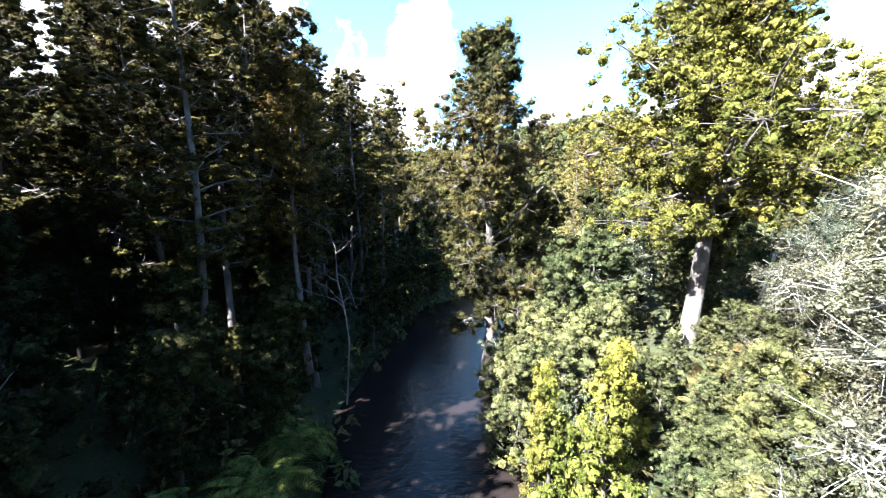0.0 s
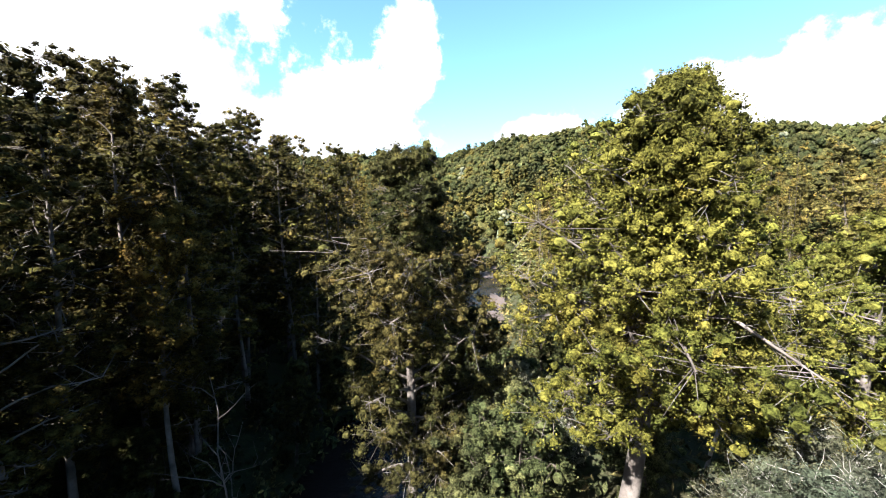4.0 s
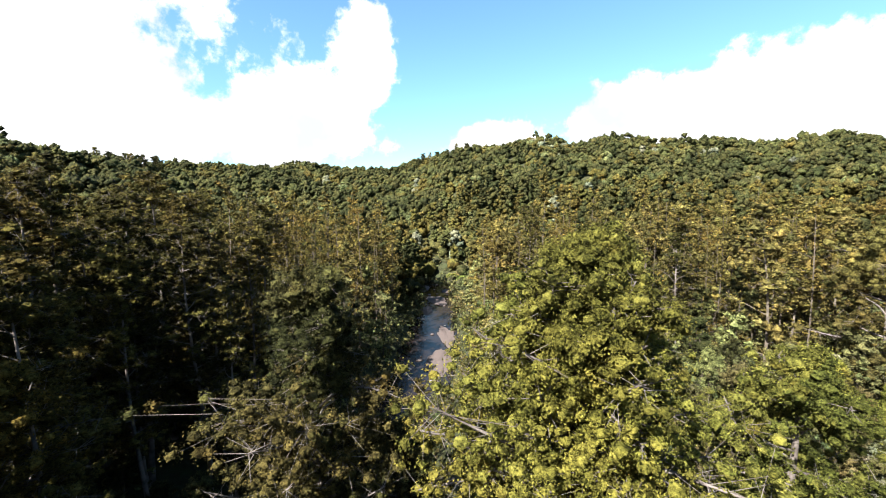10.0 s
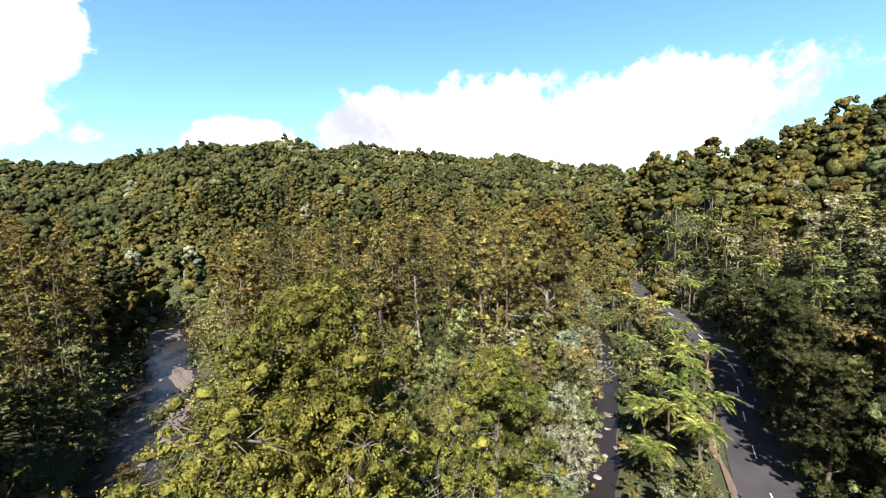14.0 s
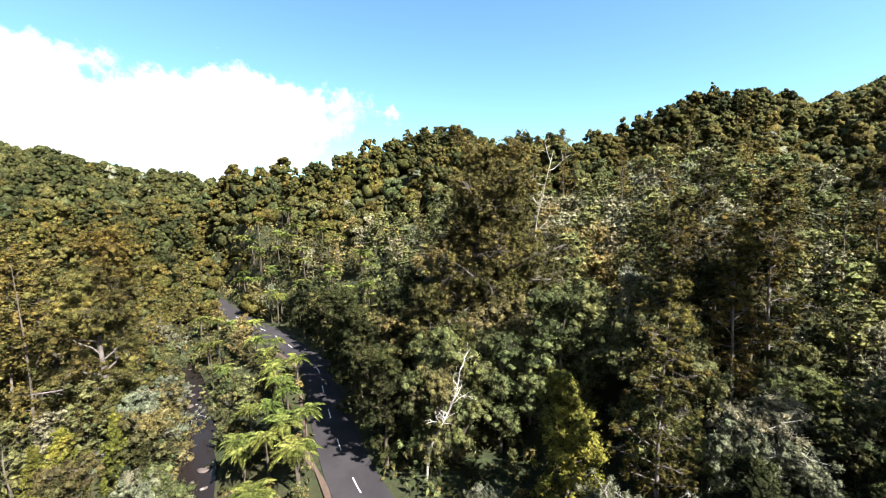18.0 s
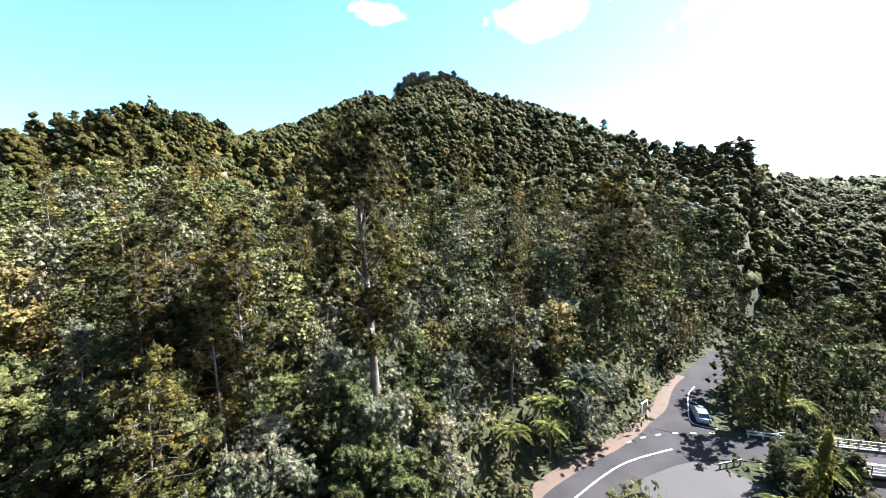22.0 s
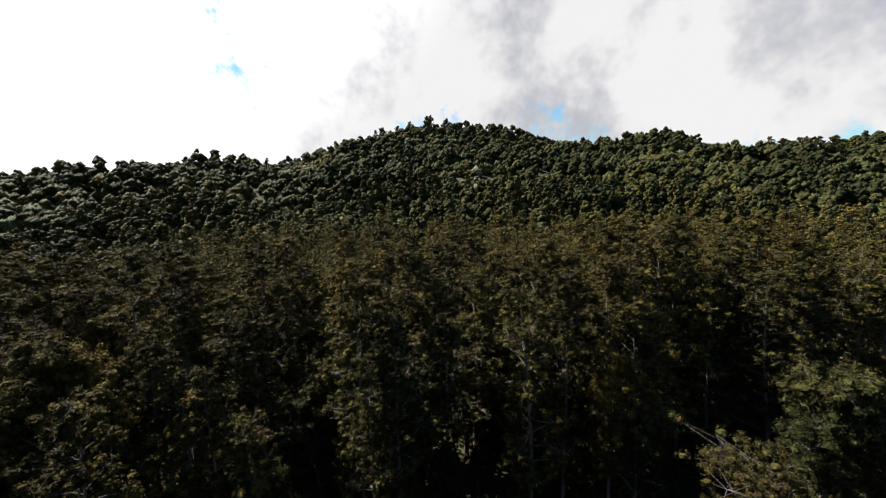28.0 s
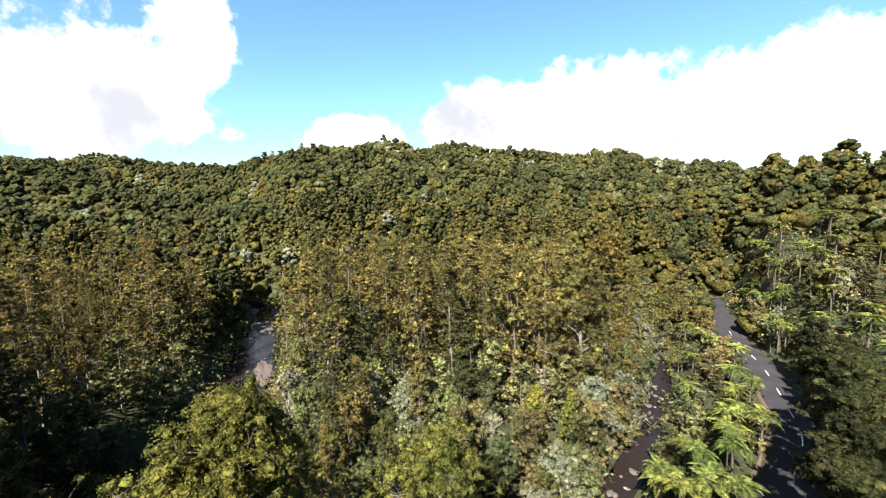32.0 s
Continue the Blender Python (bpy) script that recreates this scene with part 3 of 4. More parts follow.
stand("golden_kauri", "large golden-green kauri with a pale thick trunk on the riverbank", 6.0, 18.2, -4.0, 22.6, 7.8, 0.42, GOLD_LEAF, 201, 3900, 0.62, tall_cone_shape, 320, limbs=120, size=0.46, leaf_size=0.19, lean=0.0, tilt=(2.0, -0.8))
stand("riverside_kauri", "dark olive kauri with twisted limbs beside the river", -6.3, 23.2, -4.5, 20.6, 6.0, 0.14, OLIVE_LEAF, 202, 2300, 0.42, dome_shape, 160, limbs=70, size=0.44, leaf_size=0.18)
stand("roadside_kauri", "huge broad kauri with grey dead twigs on top above the road", 64, -5.0, 2.5, 33.5, 9.0, 0.06, OLIVE_LEAF, 203, 5400, 0.9, column_shape, 420, limbs=190, size=0.62, leaf_size=0.30)
stand("trunk_kauri", "tall kauri with a pale bare trunk on the slope", 31.5, -33.5, 4.0, 37.0, 6.0, 0.42, KAURI_LEAF, 204, 900, 0.6, column_shape, 90)
stand("junction_kauri", "tall dark kauri behind the road junction", 9.0, -79, 3.0, 33.0, 6.8, 0.25, KAURI_LEAF, 205, 1000, 0.6, column_shape, 60, size=0.75)
stand("bridge_kauri", "tall kauri beyond the bridge beside the road", -52, -52, 0.0, 31.0, 5.8, 0.3, KAURI_LEAF, 206, 800, 0.55, column_shape, 50, size=0.75)
stand("bank_kauri", "round-topped kauri on the far riverbank", -24, -25, -1.0, 21.0, 5.6, 0.25, KAURI_LEAF, 207, 800, 0.45, dome_shape, 50)
stand("stream_kauri", "kauri with a bare pale trunk above the stream", 70, 57, 0.5, 24.0, 5.0, 0.4, KAURI_LEAF, 208, 600, 0.5, column_shape, 50, size=0.75)
stand("slope_kauri", "dark rounded kauri on the sunny slope", 52, 43, 0.0, 19.5, 6.2, 0.1, OLIVE_LEAF, 209, 900, 0.5, round_shape, 60, size=0.75)
stand("rusty_kauri", "small kauri with rust-coloured crown at the stand's edge", -18.5, 17.8, -1.5, 18.0, 2.6, 0.40, RUST_LEAF, 210, 320, 0.2, column_shape, 40, size=0.44)
stand("low_kauri", "olive kauri rising from the dark riverbank", -2.5, 27, -3.5, 9.5, 4.0, 0.1, OLIVE_LEAF, 211, 520, 0.35, round_shape, 40)
stand("gully_kauri", "golden kauri in the gully beside the hover point", 20.0, 20.5, -1.0, 16.5, 4.6, 0.25, GOLD_LEAF, 212, 1100, 0.4, dome_shape, 50, size=0.46, leaf_size=0.19)


# ---- tree ferns ----
def frond_mesh(seed, length):
    r = np.random.default_rng(seed)
    s = np.linspace(0, 1, 9)
    rise = r.uniform(0.25, 0.5)
    line = np.column_stack((0 * s, s * length * 0.93, length * (rise * s - (rise + r.uniform(0.28, 0.5)) * s ** 2.2)))
    bits = [tube(line, 0.03 * (1.1 - s), 3)]
    for k in range(22):
        u = 0.10 + 0.9 * k / 22
        c = np.array([np.interp(u, s, line[:, a]) for a in range(3)])
        reach = length * 0.21 * math.sin(math.pi * min(1, 0.12 + u * 0.90)) ** 0.8
        for way in (-1, 1):
            tip = c + np.array((way * reach, reach * 0.42, -reach * 0.30))
            wide = np.array((0, length * 0.040, 0.0))
            v = np.array((c, (c + tip) / 2 + wide + (0, 0, 0.05), tip, (c + tip) / 2 - wide + (0, 0, 0.05)))
            bits.append((v, np.array(((0, 1, 2, 3),))))
    v, f = joined(bits)
    return mesh_from("frond", v, f, [FERN_LEAF])


FRONDS = [frond_mesh(400 + k, 2.9) for k in range(5)]
r_fern = np.random.default_rng(55)
fern_v, fern_f = tube(np.array(((0, 0, -1.0), (0.05, 0, 0.3), (0.1, 0.05, 0.7), (0.1, 0.1, 1.0))), np.array((0.22, 0.14, 0.12, 0.16)), 7)
FERN_TRUNK = mesh_from("fern_trunk", fern_v, fern_f, [DARK_BARK], True)


def tree_fern(x, y, height, reach=1.0, fronds=15, z=None, label="green tree fern with arching feathery fronds"):
    base = new("tree_fern")
    base.matrix_basis = pose(x, y, float(land(x, y)) if z is None else z, 0, 0, (x * 57 + y * 31) % 360)
    stem = child("trunk", FERN_TRUNK, base)
    stem.scale = (1, 1, height)
    for k in range(fronds):
        leaf = child("frond", FRONDS[k % 5], base)
        s = reach * r_fern.uniform(0.8, 1.12)
        leaf.matrix_basis = Matrix.LocRotScale((0.1, 0.1, height - 0.05), Euler((radians(r_fern.uniform(-14, 22)), 0, radians(k * 360 / fronds + r_fern.uniform(-9, 9)))), (s, s, s))
    return tagged(base, label, "tree fern", "tree ferns")


FERNS = []
tree_fern(-15.3, 1.2, 6.5, 0.55)
tree_fern(-12.6, 1.6, 5.0, 0.45)
for x, y in ((58, 23.8), (51.5, 22), (46.5, 21.5), (68.5, 30), (62, 27), (55, 27.5), (49, 26), (73, 33), (93, 53), (83.5, 50), (79, 38), (43, 17), (88, 43)):
    tree_fern(x, y, r_fern.uniform(3.8, 5.2), r_fern.uniform(0.7, 0.95))
    FERNS.append((x, y))
for x, y in ((48.1, 25.1), (48.8, 20.6), (44.5, 17.5), (58.7, 24.8), (63.7, 28.4), (52.9, 24.3), (50.8, 18.9), (82.8, 47.2), (90.5, 49), (93.7, 57.5), (73.1, 41), (76, 33), (66, 25.5), (41, 20.5)):
    tree_fern(x, y, r_fern.uniform(3.8, 5.4), r_fern.uniform(0.65, 0.9))
    FERNS.append((x, y))
for x, y in ((127.4, 66), (137.5, 68.6), (119.1, 57.8), (132, 60.7), (122, 51), (119.2, 46.2), (103, 42.9), (98, 36.5), (88, 28.5), (84, 22.5), (112, 49), (107, 38), (115, 53), (93, 32), (101, 30), (112, 40), (90, 23)):
    tree_fern(x, y, r_fern.uniform(6.0, 8.5), r_fern.uniform(0.75, 0.95), 14, label="tall green tree fern standing above the roadside bush")
    FERNS.append((x, y))
for x, y in ((-5.5, -41.5), (-10.5, -49.5), (-13, -51.5), (-31, -53.5), (-34, -51), (-29, -49), (-38, -55.5), (-13.5, -63), (13, -55), (17, -50), (15.5, -46), (19.5, -43)):
    tree_fern(x, y, r_fern.uniform(3.2, 4.5), 1.0)
    FERNS.append((x, y))
for k in range(38):
    x, y = r_fern.uniform(78, 140), 0
    near = road_line[np.argmin(np.abs(road_line[:, 0] - x))]
    y = near[1] - r_fern.uniform(6, 34)
    tree_fern(x, y, r_fern.uniform(6.0, 8.5), r_fern.uniform(0.7, 0.95), 13, label="tall green tree fern standing above the roadside bush")
    FERNS.append((x, y))
for x, y in ((-15.5, 6.5), (-14.5, -1), (-16, 11), (-4, 152), (9, 158), (12, 150), (16, 140), (40, -46), (33, -52), (46, -37), (28, -44)):
    tree_fern(x, y, r_fern.uniform(2.5, 3.8), 0.95)
    FERNS.append((x, y))

r_crest = np.random.default_rng(17)
for low, high, far, amount, tall in ((81, 94, 181, 12, 12.5), (99, 106, 194, 7, 11), (112, 125, 198, 12, 13), (151, 161, 470, 26, 20), (141, 149, 436, 14, 17), (190.5, 195, 212, 8, 17), (178, 179, 287, 1, 17),
                                     (185, 187, 240, 2, 14), (321, 327, 436, 6, 19), (356, 366, 500, 9, 17), (272, 282, 398, 6, 16)):
    for k in range(amount):
        way, dist = radians(low + (high - low) * (k + r_crest.uniform(0.1, 0.9)) / amount), far * r_crest.uniform(0.95, 1.01)
        plant("dark" if k % 3 else "olive", CENTRE_X + dist * math.sin(way), CENTRE_Y + dist * math.cos(way), tall * r_crest.uniform(0.8, 1.12), tall / 14 * r_crest.uniform(0.9, 1.3),
              label="dark rounded tree standing out on the ridge line", group="trees on the ridge line")


def dead_tree(x, y, z, height, seed, label, limbs=9, spread=3.0, thick=0.16, wood=None):
    r = np.random.default_rng(seed)
    pts, rad = limb((0, 0, -0.5), r.uniform(0, 6), 1.4, height, thick, r, 6, 0, 0.12)
    base = new("dead_tree")
    base.location = (x, y, z)
    v, f = tube(pts, rad, 7)
    child("trunk", mesh_from("dead_trunk", v, f, [wood or DEAD_WOOD], True), base)
    for k in range(limbs):
        s = r.uniform(0.45, 1.0)
        start = np.array([np.interp(s, np.linspace(0, 1, len(pts)), pts[:, c]) for c in range(3)])
        p, q = limb(start, k * 2.4, r.uniform(0.1, 1.0), spread * r.uniform(0.5, 1), thick * 0.44, r, 5, -0.05, 0.35)
        bits = [tube(p, q, 5)]
        for m in range(3):
            p2, q2 = limb(p[2 + m % 3], r.uniform(0, 6.3), r.uniform(0, 1.2), spread * 0.4, thick * 0.19, r, 3, 0, 0.35)
            bits.append(tube(p2, q2, 4))
        v, f = joined(bits)
        child("branch", mesh_from("dead_branch", v, f, [wood or DEAD_WOOD], True), base)
    return tagged(base, label, "dead tree")


dead_tree(44, 4.4, 1.0, 12.5, 307, "half-dead tree with bleached bare branches beside the road", 12, 3.0)
dead_tree(66, -9.5, 9.0, 27.5, 302, "bleached dead spars standing above the great kauri", 9, 4.0)
dead_tree(-15.6, 17.0, -4.0, 13.0, 303, "grey dead tree with thin curved limbs over the dark river", 9, 4.0, 0.08, GREY_BARK)
for k in range(26):
    x = 30 + 2.3 * k
    i = int(np.argmin(np.abs(stream_line[:, 0] - x)))
    off = 3.4 + (k * 0.37) % 1.2
    plant(("bush", "grey", "olive", "brown")[k % 4], stream_line[i][0] - 0.5 * off, stream_line[i][1] + 0.85 * off, 6.0 + (k * 1.7) % 4.0)
r_strip = np.random.default_rng(29)
for k in range(78):
    i = int(np.interp(32 + 0.85 * k, stream_line[::-1, 0], np.arange(len(stream_line))[::-1]))
    a = stream_line[i]
    b = road_line[int(np.argmin(np.hypot(road_line[:, 0] - a[0], road_line[:, 1] - a[1])))]
    wide = math.hypot(*(b - a))
    share = r_strip.uniform(2.6, max(2.7, wide - 4.6)) / wide
    x, y = a + (b - a) * share
    if wide > 8 and all(math.hypot(x - p, y - q) > 1.9 for p, q in FERNS):
        tall = r_strip.uniform(1.6, 3.2)
        plant(("bush", "brown", "bush", "grey", "olive")[k % 5], x, y, tall, tall / 8 * (1.15 if k % 5 != 4 else 0.8), label="low dense shrub between the stream and the road", group="shrubs beside the stream")
dead_tree(17, 11.5, -1.0, 9.5, 305, "white leafless shrub in the gully", 14, 3.2)
dead_tree(13.5, 23, -2.0, 12.0, 306, "grey dead spar among the golden crowns", 6, 2.5)
for x, y, h in ((45, -24, 17), (48, -30, 18)):
    plant("dark", x, y, h, h / 14 * 0.9)
    GREAT.append((x, y, 5))
for x, y, h in ((44, -29, 24), (50, -26, 25), (47, -21, 23)):
    plant("ricker", x, y, h, 1.15)
plant("brown", 45.5, 3.0, 10.5, 1.0, label="brown-leaved tree under bleached branches beside the road")
plant("lime", 38.5, -8.2, 14.0, 1.6, 0)
for x, y, h in ((47.5, 8.8, 12), (53, 11.3, 14), (59, 13.8, 14), (64.5, 16, 15), (70, 18.5, 14), (51, 0.5, 14), (57, 4, 17), (66, 8, 17), (77, 21.5, 13), (84, 27, 12), (91, 33, 12)):
    plant("dark", x, y, h, h / 14 * 0.95)
    GREAT.append((x, y, 4))
for x, y, h in ((-4.8, 12.6, 6.5), (-2.2, 12.8, 7.0), (0.4, 14.6, 7.0), (2.4, 12.4, 3.6), (-3.6, 16.5, 8.0), (0.6, 19, 9.5), (-1.6, 20.5, 9.0)):
    plant("bush", x, y, h, label="bright broadleaf shrub on the sunny riverbank")
for x, y, h in ((4.2, 6.5, 4.0), (5.2, 8.8, 4.2), (6.9, 10.4, 3.4), (4.0, 10.5, 2.6), (2.6, 7.4, 3.0), (7.6, 13.0, 3.2), (2.2, 5.0, 3.0), (7.8, 15.6, 2.8), (9.6, 14.0, 5.0), (11.6, 15.6, 6.0), (8.6, 20.5, 5.5), (5.6, 13.4, 2.2), (4.4, 15.2, 2.4), (3.2, 14.0, 2.4), (5.0, 11.6, 2.2), (3.0, 10.0, 2.3), (6.6, 16.2, 2.2), (1.6, 8.6, 2.4), (3.4, 8.8, 2.2), (7.2, 8.6, 2.4), (4.6, 4.6, 2.4)):
    plant("bush", x, y, h, h / 8 * 0.9, label="low broadleaf shrub at the foot of the golden kauri")
plant("lime", -1.2, 8.4, 8.2, 0.72, 0)
plant("lime", -3.6, 8.9, 8.0, 0.66, 1)
plant("lime", 0.2, 11.2, 6.6, 0.66, 1)
for x, y, h in ((6.6, 4.4, 8.9), (10.2, 8.4, 9.0), (4.6, 0.9, 8.0), (9.4, 3.6, 9.4), (7.0, -0.6, 8.4), (13.4, 8.0, 9.0), (12.5, 3.0, 8.4), (2.6, -2.2, 6.6), (3.0, -5.5, 5.4)):
    plant("scrub", x, y, h, h / 8 * 1.08)
for x, y, h in ((9.0, 11.4, 7.0), (10.8, 12.4, 8.2), (3.6, 5.0, 3.6), (1.2, 3.6, 4.5), (14.5, 12.0, 8.5), (16.5, 5.0, 8.5)):
    plant("scrub" if x > 6.5 else "bush", x, y, h, h / 8)
plant("lime", -9.0, -44.5, 9.5, 0.55, 1, "tall narrow rust-yellow conifer beside the river")
for x, y, h in ((29.5, -30, 8), (31.8, -30.4, 8.5), (28, -32.4, 8), (33.6, -31, 9), (27, -28.5, 7), (30, -27, 7), (24.5, -31, 7), (26, -35, 7.5)):
    plant("bush" if h != 8 else "grey", x, y, h, h / 8.5, label="bright grey-green shrub at the foot of the pale kauri")
GREAT.extend(((37, -8, 3), (-1.2, 8.4, 6), (45, 3, 3), (7, 4, 12)))

# ---- the forest round the hover point ----
grid = 4.7
cells = [(6 + (i + 0.5 * (j % 2) + rng.uniform(-0.4, 0.4)) * grid, (j + rng.uniform(-0.4, 0.4)) * grid) for i in range(-27, 28) for j in range(-27, 28)]
spots = np.array([c for c in cells if math.hypot(c[0] - 6, c[1]) < 120])
fx, fy = spots[:, 0], spots[:, 1]
path_xy = np.array([(p[1], p[2]) for p in PATH])
margin = np.minimum.reduce((away(fx, fy, river_line) - np.where(fy > 60, 6.5, 4.7), away(fx, fy, stream_line) - 1.9, away(fx, fy, road_line) - 4.1, away(fx, fy, side_line) - 4.2,
                            away(fx, fy, far_line) - 4.6, (np.hypot((fx + 0.5) / 7.5, (fy + 46) / 7) - 1) * 7,
                            (np.hypot((fx + 3) / 6, (fy + 65) / 5) - 1) * 5))
path_gap = away(fx, fy, path_xy)
floor_z = land(fx, fy)
outer = []
for x, y, room, z, gap in zip(fx, fy, margin, floor_z, path_gap):
    d = math.hypot(x - 6, y)
    heading = math.degrees(math.atan2(x - 6, y)) % 360
    roll, size = rng.uniform(), rng.uniform()
    if room < 0.2 or size > 0.95 or x < -17 and d < 60 and roll > 0.84 or any(math.hypot(x - a, y - b) < 0.55 * c for a, b, c in GREAT) or any(math.hypot(x - a, y - b) < 2.6 for a, b in FERNS):
        continue
    wide = None
    if x < -17 - 0.02 * y and y > -46:
        key, tall = "ricker", 19.5 + 9.5 * size
        if room < 3 and roll < 0.45:
            key, tall = "dark", 5 + 6 * size
        elif d < 70 and roll < 0.12:
            key, tall = "dark", 9 + 6 * size
    elif gap < 10:
        key, tall = ("grey" if roll < 0.55 else "bush" if roll < 0.85 else "brown"), 3.2 + 2.6 * size
    elif heading < 58 and d > 62 or heading > 338 and d > 58:
        west = heading > 300
        key = "ricker" if roll < (0.62 if west else 0.34) else ("olive" if roll < 0.82 else "dark" if roll < 0.92 else "bush")
        tall = {"olive": 16 + 9 * size, "ricker": 20 + 9 * size, "dark": 10 + 6 * size, "bush": 8 + 5 * size}[key]
        if 44 < heading < 58:
            tall *= 0.62
    elif heading < 58:
        key = "bush" if roll < 0.35 else ("grey" if roll < 0.5 else "brown" if roll < 0.68 else "dark" if roll < 0.8 else "lime" if roll < 0.88 else "olive")
        tall = 5 + 4.5 * size if key != "olive" else 9 + 4 * size
        if d < 34:
            tall = 4 + 4 * size
    elif heading < 95:
        key = "bush" if roll < 0.45 else ("grey" if roll < 0.7 else "brown" if roll < 0.84 else "dark")
        tall = 4 + 3.6 * size
        if y < np.interp(x, road_line[::-1, 0], road_line[::-1, 1]) - 3:
            tall = 6 + 4 * size if x > 76 else 9 + 5 * size
    elif heading < 188:
        key = "grey" if roll < 0.26 else ("bush" if roll < 0.58 else "dark" if roll < 0.82 else "brown" if roll < 0.95 else "lime")
        tall = 5 + 5 * size if d < 62 else 7 + 6 * size
        if heading < 125 and d < 56 and roll > 0.3:
            tall += 5
        if roll > 0.96 or d > 75 and roll > 0.86:
            key, tall = "ricker", 16 + 7 * size
    elif d < 34:
        key, tall = ("grey" if roll < 0.4 else "bush" if roll < 0.8 else "dark"), 4 + 4 * size
    elif x > -36 and y < -62:
        key, tall = ("dark" if roll < 0.55 else "bush" if roll < 0.85 else "ricker"), 8 + 5 * size
    else:
        key = "ricker" if roll < 0.6 else ("dark" if roll < 0.85 else "bush")
        tall = {"ricker": 19 + 7 * size, "dark": 8 + 6 * size, "bush": 6 + 4 * size}[key]
        if room < 4:
            key, tall = ("bush" if roll < 0.5 else "dark"), 5 + 4 * size
    side = math.degrees(math.atan2(x - 9, y + 2))
    if 60 < side < 112 and 0 < x - 9 < 38:
        tall = min(tall, max(2.0, 25 - 23 * math.hypot(x - 9, y + 2) / 31))
    if -10 < x < 23 and -48 < y < -18:
        tall = min(tall, max(1.8, 29 + 29 * y / 41))
    if -23 < x < -5 and -57 < y < -34:
        tall = min(tall, 4.0)
    if -8 < x < 12 and 70 < y < 140:
        tall = min(tall, 5.0)
    if -8 < x < 9 and 30 < y < 70:
        tall = min(tall, max(2.0, 28 - 30.6 * y / 72))
    if d < (66 if key == "ricker" else 58):
        plant(key, x, y, tall, tall / 26 * 1.25 if key == "ricker" else tall / KINDS[key][4] * rng.uniform(0.74, 1.12), z=float(z))
    else:
        outer.append((key, x, y, z, tall, rng.uniform(0.78, 1.12)))


for k in range(40):
    x, y = rng.uniform(-42, -22), rng.uniform(-34, 66)
    if away(x, y, river_line) > 7.5 and away(x, y, path_xy) > 12:
        tall = rng.uniform(20, 28)
        plant("ricker", x, y, tall, tall / 26 * 1.3)
for k in range(150):
    x, y = rng.uniform(-46, -13), rng.uniform(-22, 62)
    if away(x, y, river_line) > 5.4 and away(x, y, path_xy) > 7 and math.hypot(x + 14.2, y - 1.8) > 2.5:
        plant("dark", x, y, rng.uniform(3.5, 9.5))


def merged_forest(name, places, label):
    """Many trees as one object: light copies of every kind, each with its own wood and leaves."""
    keys = sorted(LIGHT_KINDS)
    mats, verts, faces, index, base = [], [], [], [], 0
    for key in keys:
        leaf, wood, shapes, tall = LIGHT_KINDS[key]
        mats += [wood, leaf]
        for (kk, x, y, z, h, w) in places:
            if kk != key:
                continue

            for slot, (v, f) in enumerate(shapes[int(abs(x) * 10) % 2]):
                a, s = x * 3.1 + y * 1.7, h / tall
                f = f if slot else np.vstack((f[:, (0, 1, 2)], f[:, (0, 2, 3)]))
                turn = np.array(((math.cos(a), math.sin(a), 0), (-math.sin(a), math.cos(a), 0), (0, 0, 1)))
                verts.append((v @ turn) * (s * w, s * w, s) + (x, y, z))
                faces.append(f + base)
                index.append(np.full(len(f), 2 * keys.index(key) + slot))
                base += len(v)
    ob = new(name, mesh_from(name, np.vstack(verts), np.vstack(faces), mats, False, np.concatenate(index)))
    return tagged(ob, label, "woods", kind="stuff")


merged_forest("outer_forest", outer, "continuous native forest of kauri and broadleaf trees")

# undergrowth
m = 15000
ux, uy = rng.uniform(-105, 125, m), rng.uniform(-115, 125, m)
ux = np.concatenate((ux, rng.uniform(-48, 25, 2600), rng.uniform(104, 165, 2000)))
uy = np.concatenate((uy, rng.uniform(112, 188, 2600), rng.uniform(42, 112, 2000)))
ok = np.minimum.reduce((away(ux, uy, river_line) - 4.3, away(ux, uy, stream_line) - 1.3, away(ux, uy, road_line) - 3.5, away(ux, uy, side_line) - 3.1, away(ux, uy, far_line) - 3.4,
                        (np.hypot((ux + 0.5) / 7, (uy + 46) / 6.5) - 1) * 6.5, (np.hypot((ux + 3) / 5, (uy + 64) / 5) - 1) * 5)) > 0
ux, uy = ux[ok], uy[ok]
uz = land(ux, uy) + rng.uniform(0.1, 2.0, len(ux))
uv, uf = leaves(np.column_stack((ux, uy, uz)), rng.uniform(0.7, 1.5, len(ux)), 9, 0.85, 0.45, 0.5)
tagged(new("undergrowth", mesh_from("undergrowth", uv, uf, [BUSH_LEAF, DARK_LEAF, BROWN_LEAF], False, np.repeat(rng.integers(0, 3, len(ux)), 9))),
       "tangled low shrubs and ferns under the trees", "undergrowth", kind="stuff")


